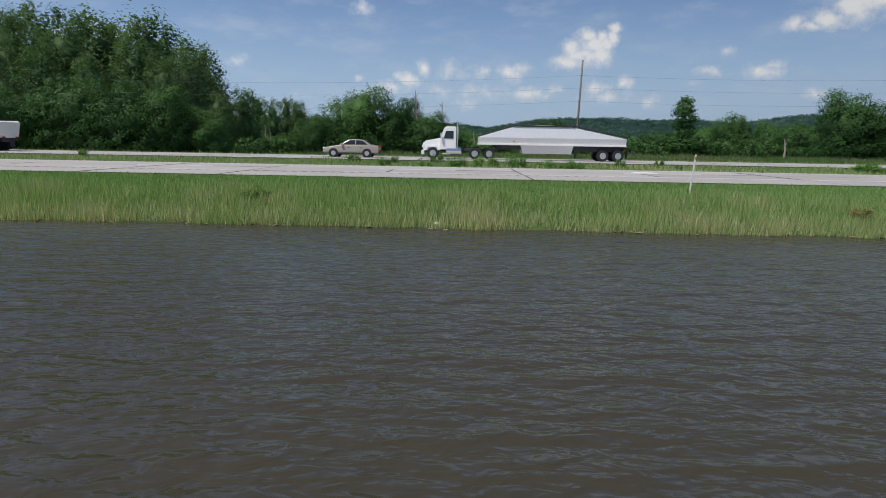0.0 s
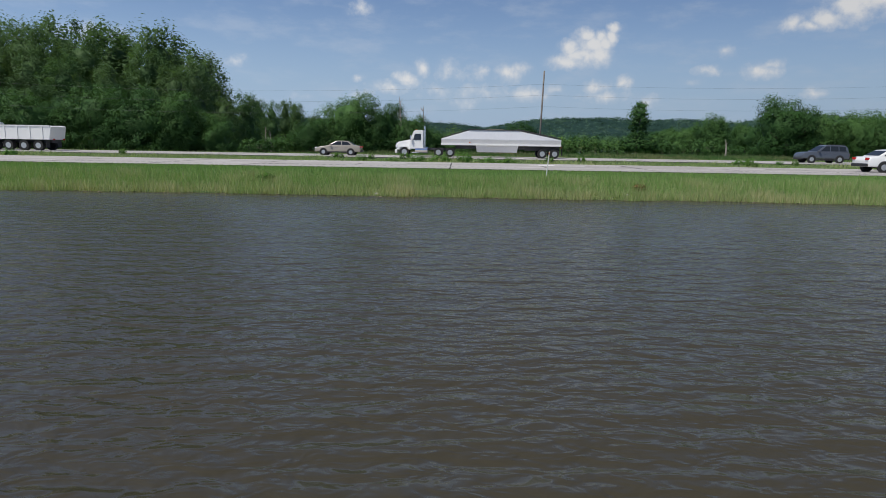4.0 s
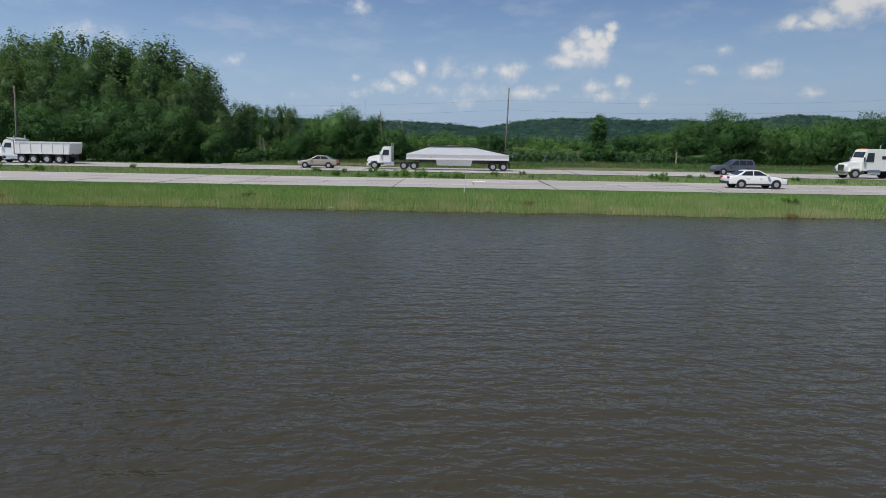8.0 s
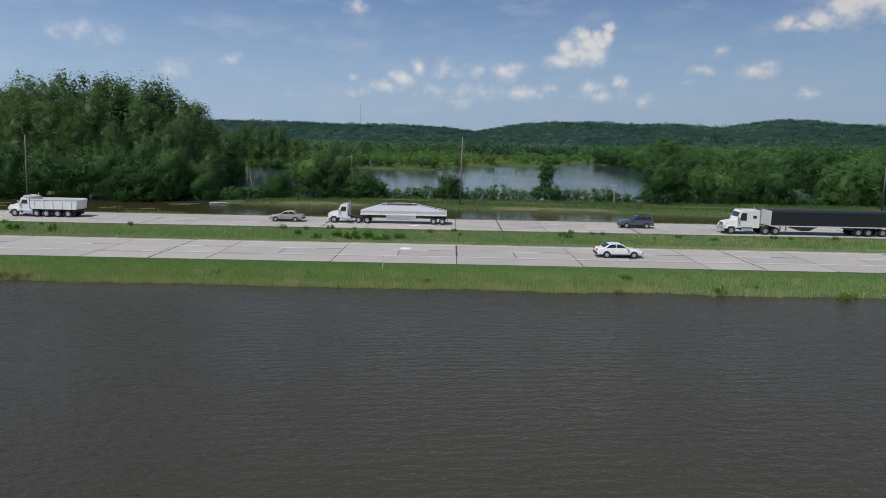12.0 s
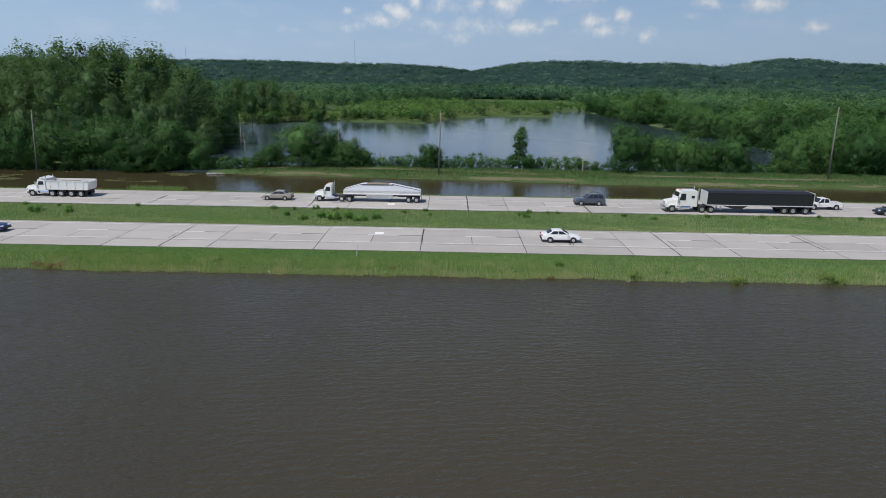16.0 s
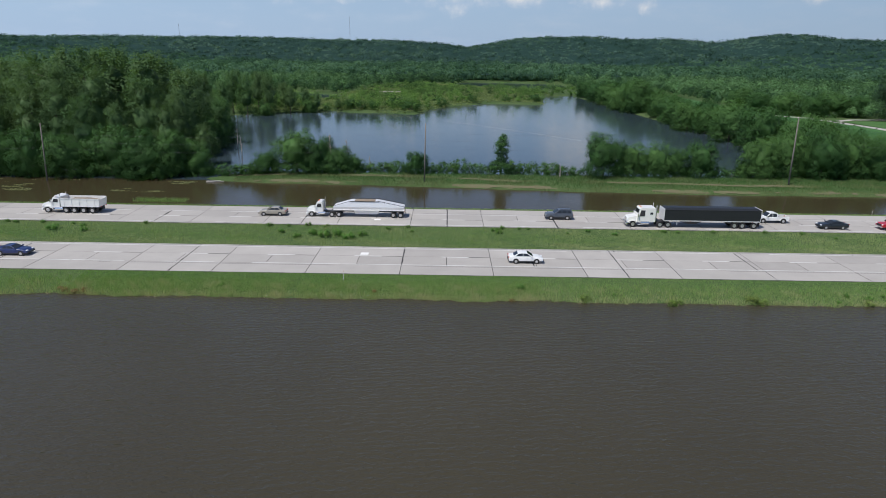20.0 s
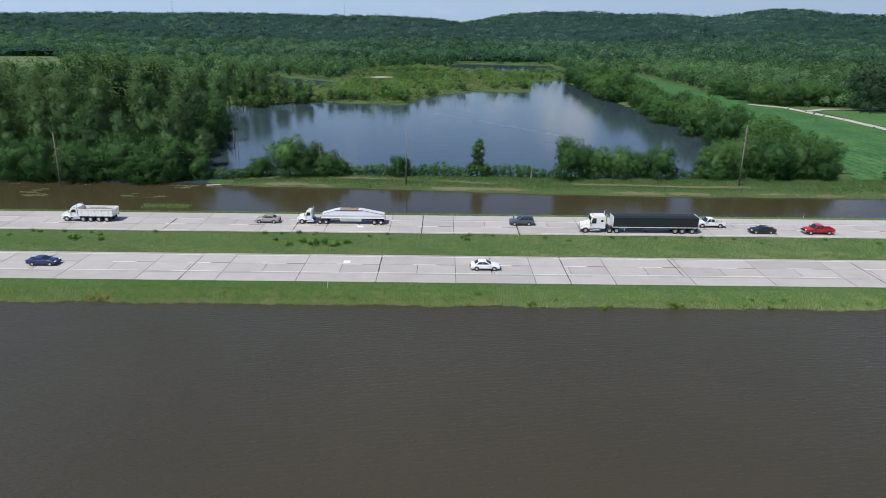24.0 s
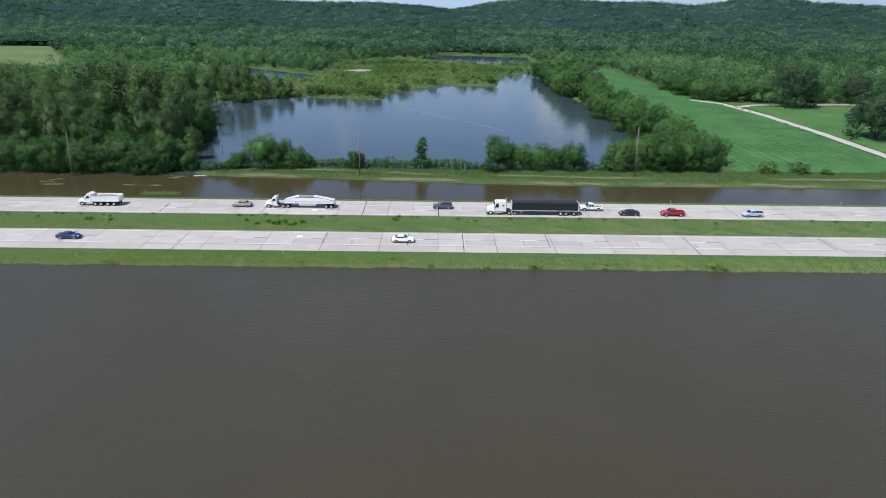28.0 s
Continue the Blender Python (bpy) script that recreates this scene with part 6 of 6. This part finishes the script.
def grain_semi(x, y, z, facing):
    """Sleeper tractor with a long black tarped hopper trailer."""
    root = new("semi_truck")
    tractor(root, 11.0, P_CREAM, True, 3.25)
    part("tractor_frame", box(3.9, 9.0, -0.45, 0.45, 0.72, 1.0, bevel=0.02), M_FRAME, root)
    part("trailer_body", prism([(5.0, 1.25), (5.0, 3.05), (-10.8, 3.05), (-10.8, 1.25), (-9.6, 1.15), (4.0, 1.15)], 1.29, 1.2, 3.1, 0.0, 0.03), M_TARP, root, "black trailer side")
    part("tarp", prism([(5.0, 3.07), (4.6, 3.30), (-10.4, 3.30), (-10.8, 3.07)], 1.27, 3.07, 3.3, 0.45, 0.04), M_TARP, root, "black roll tarpaulin")
    part("front_cap", box(5.0, 5.08, -1.3, 1.3, 1.2, 3.2, bevel=0.02), M_ALU, root)
    part("rear_cap", box(-10.9, -10.82, -1.3, 1.3, 1.2, 3.2, bevel=0.02), M_ALU, root)
    for k in range(2):
        part("hopper_chute", prism([(2.8 - k * 7.2, 1.16), (-2.6 - k * 7.2 + 1.2, 1.16), (-0.4 - k * 7.2, 0.55), (0.6 - k * 7.2, 0.55)], 0.8, 0.5, 1.2, -0.4, 0.02), M_FRAME, root)
    for s in (-1, 1):
        part("bottom_rail", box(-10.8, 5.0, s * 1.30 - 0.03, s * 1.30 + 0.03, 1.14, 1.28, bevel=0.01), M_ALU, root, "bright bottom rail")
        part("top_rail", box(-10.8, 5.0, s * 1.30 - 0.02, s * 1.30 + 0.02, 3.0, 3.08), M_BLACK, root)
        for k in range(9):
            part("marker_lamp", box(-9.6 + k * 1.7, -9.5 + k * 1.7, s * 1.335 - 0.012, s * 1.335 + 0.012, 1.18, 1.24), M_REDTAPE, root)
        for wx in (5.6, 4.25, -6.7, -8.0, -9.9):
            wheel(root, wx, s * 1.0, 0.51, 0.5)
        part("landing_leg", box(2.6, 2.75, s * 0.75 - 0.07, s * 0.75 + 0.07, 0.35, 1.2), M_ALU, root)
        part("mud_flap", box(-10.75, -10.72, s * 0.95 - 0.3, s * 0.95 + 0.3, 0.3, 1.1), M_BLACK, root)
        part("tail_light", box(-10.95, -10.9, s * 0.9 - 0.15, s * 0.9 + 0.15, 1.25, 1.4), M_TAIL, root)
    root.matrix_world = pose(x, y, z, 0, 0, 0 if facing > 0 else 180)
    return tagged(root, "cream-white sleeper truck with a long black tarped hopper trailer", "truck", "vehicles on the highway")


def dump_truck(x, y, z, facing):
    root = new("dump_truck")
    tractor(root, 5.0, P_WHITE, False, 2.8)
    part("frame", box(-4.6, 3.0, -0.45, 0.45, 0.75, 1.05, bevel=0.02), M_FRAME, root)
    part("bed_front", box(1.55, 1.65, -1.22, 1.22, 1.1, 2.75, bevel=0.02), P_WHITE, root)
    part("cab_shield", prism([(1.6, 2.72), (2.6, 2.92), (2.6, 2.98), (1.6, 2.80)], 1.15, 0, 9, 0, 0.01), P_WHITE, root)
    part("bed_floor", box(-4.8, 1.6, -1.2, 1.2, 1.08, 1.2), M_FRAME, root)
    for s in (-1, 1):
        part("bed_side", prism([(1.6, 1.1), (1.6, 2.55), (-4.9, 2.45), (-5.05, 2.35), (-4.8, 1.1)], 0.05, 0, 9, 0, 0.01), P_WHITE, root).location = (0, s * 1.2, 0)
        for k in range(5):
            part("bed_rib", box(-4.2 + k * 1.3, -4.06 + k * 1.3, s * 1.27 - 0.03, s * 1.27 + 0.03, 1.15, 2.4), P_WHITE, root)
        part("bed_top_rail", box(-4.95, 1.6, s * 1.24 - 0.07, s * 1.24 + 0.07, 2.42, 2.54), P_WHITE, root)
        for wx in (0.9, -0.5, -2.1, -3.6):
            wheel(root, wx, s * 1.0, 0.5, 0.5)
        part("mud_flap", box(-4.45, -4.42, s * 0.95 - 0.3, s * 0.95 + 0.3, 0.3, 1.1), M_BLACK, root)
        part("tail_light", box(-5.05, -4.98, s * 0.8 - 0.14, s * 0.8 + 0.14, 1.05, 1.2), M_TAIL, root)
    part("tailgate", prism([(-4.85, 1.1), (-5.1, 2.4), (-5.02, 2.42), (-4.77, 1.1)], 1.2, 0, 9, 0, 0.01), P_WHITE, root)
    part("load", prism([(1.4, 1.9), (0.2, 2.3), (-2.5, 2.35), (-4.6, 1.9)], 1.14, 1.9, 2.4, 0.4, 0.04), M_GRAVELLOAD, root, "brown earth load")
    root.matrix_world = pose(x, y, z, 0, 0, 0 if facing > 0 else 180)
    return tagged(root, "white ten-wheel dump truck with an earth load", "dump truck", "vehicles on the highway")


ZN, ZF = 1.135, 1.185
hopper_semi(34.6, 129.1, ZF, -1)
grain_semi(91.0, 125.6, ZF, -1)
dump_truck(-14.0, 129.1, ZF, -1)
car("sport_utility_car", 69.5, 129.1, ZF, -1, P_SLATE, "dark slate-grey sport utility car driving on the concrete highway", "car")
car("sedan_car", 20.3, 128.9, ZF, -1, P_GOLD, "champagne-bronze sedan driving on the far carriageway", "car")
pickup(106.0, 129.1, ZF, -1, P_WHITE, "white pickup truck driving on the far carriageway")
pickup(125.0, 125.6, ZF, -1, P_RED, "bright red pickup truck driving on the far carriageway")
car("coupe_car", 114.5, 125.6, ZF, -1, P_BLACK, "black coupe driving on the far carriageway", "car")
car("minivan_car", 144.5, 125.6, ZF, -1, P_SILVER, "silver-blue minivan driving on the far carriageway", "car")
car("sedan_car", 61.0, 105.8, ZN, 1, P_WHITE, "white sedan driving on the near carriageway", "car")
car("coupe_car", -9.0, 105.8, ZN, 1, P_BLUE, "dark blue coupe driving on the near carriageway", "car")
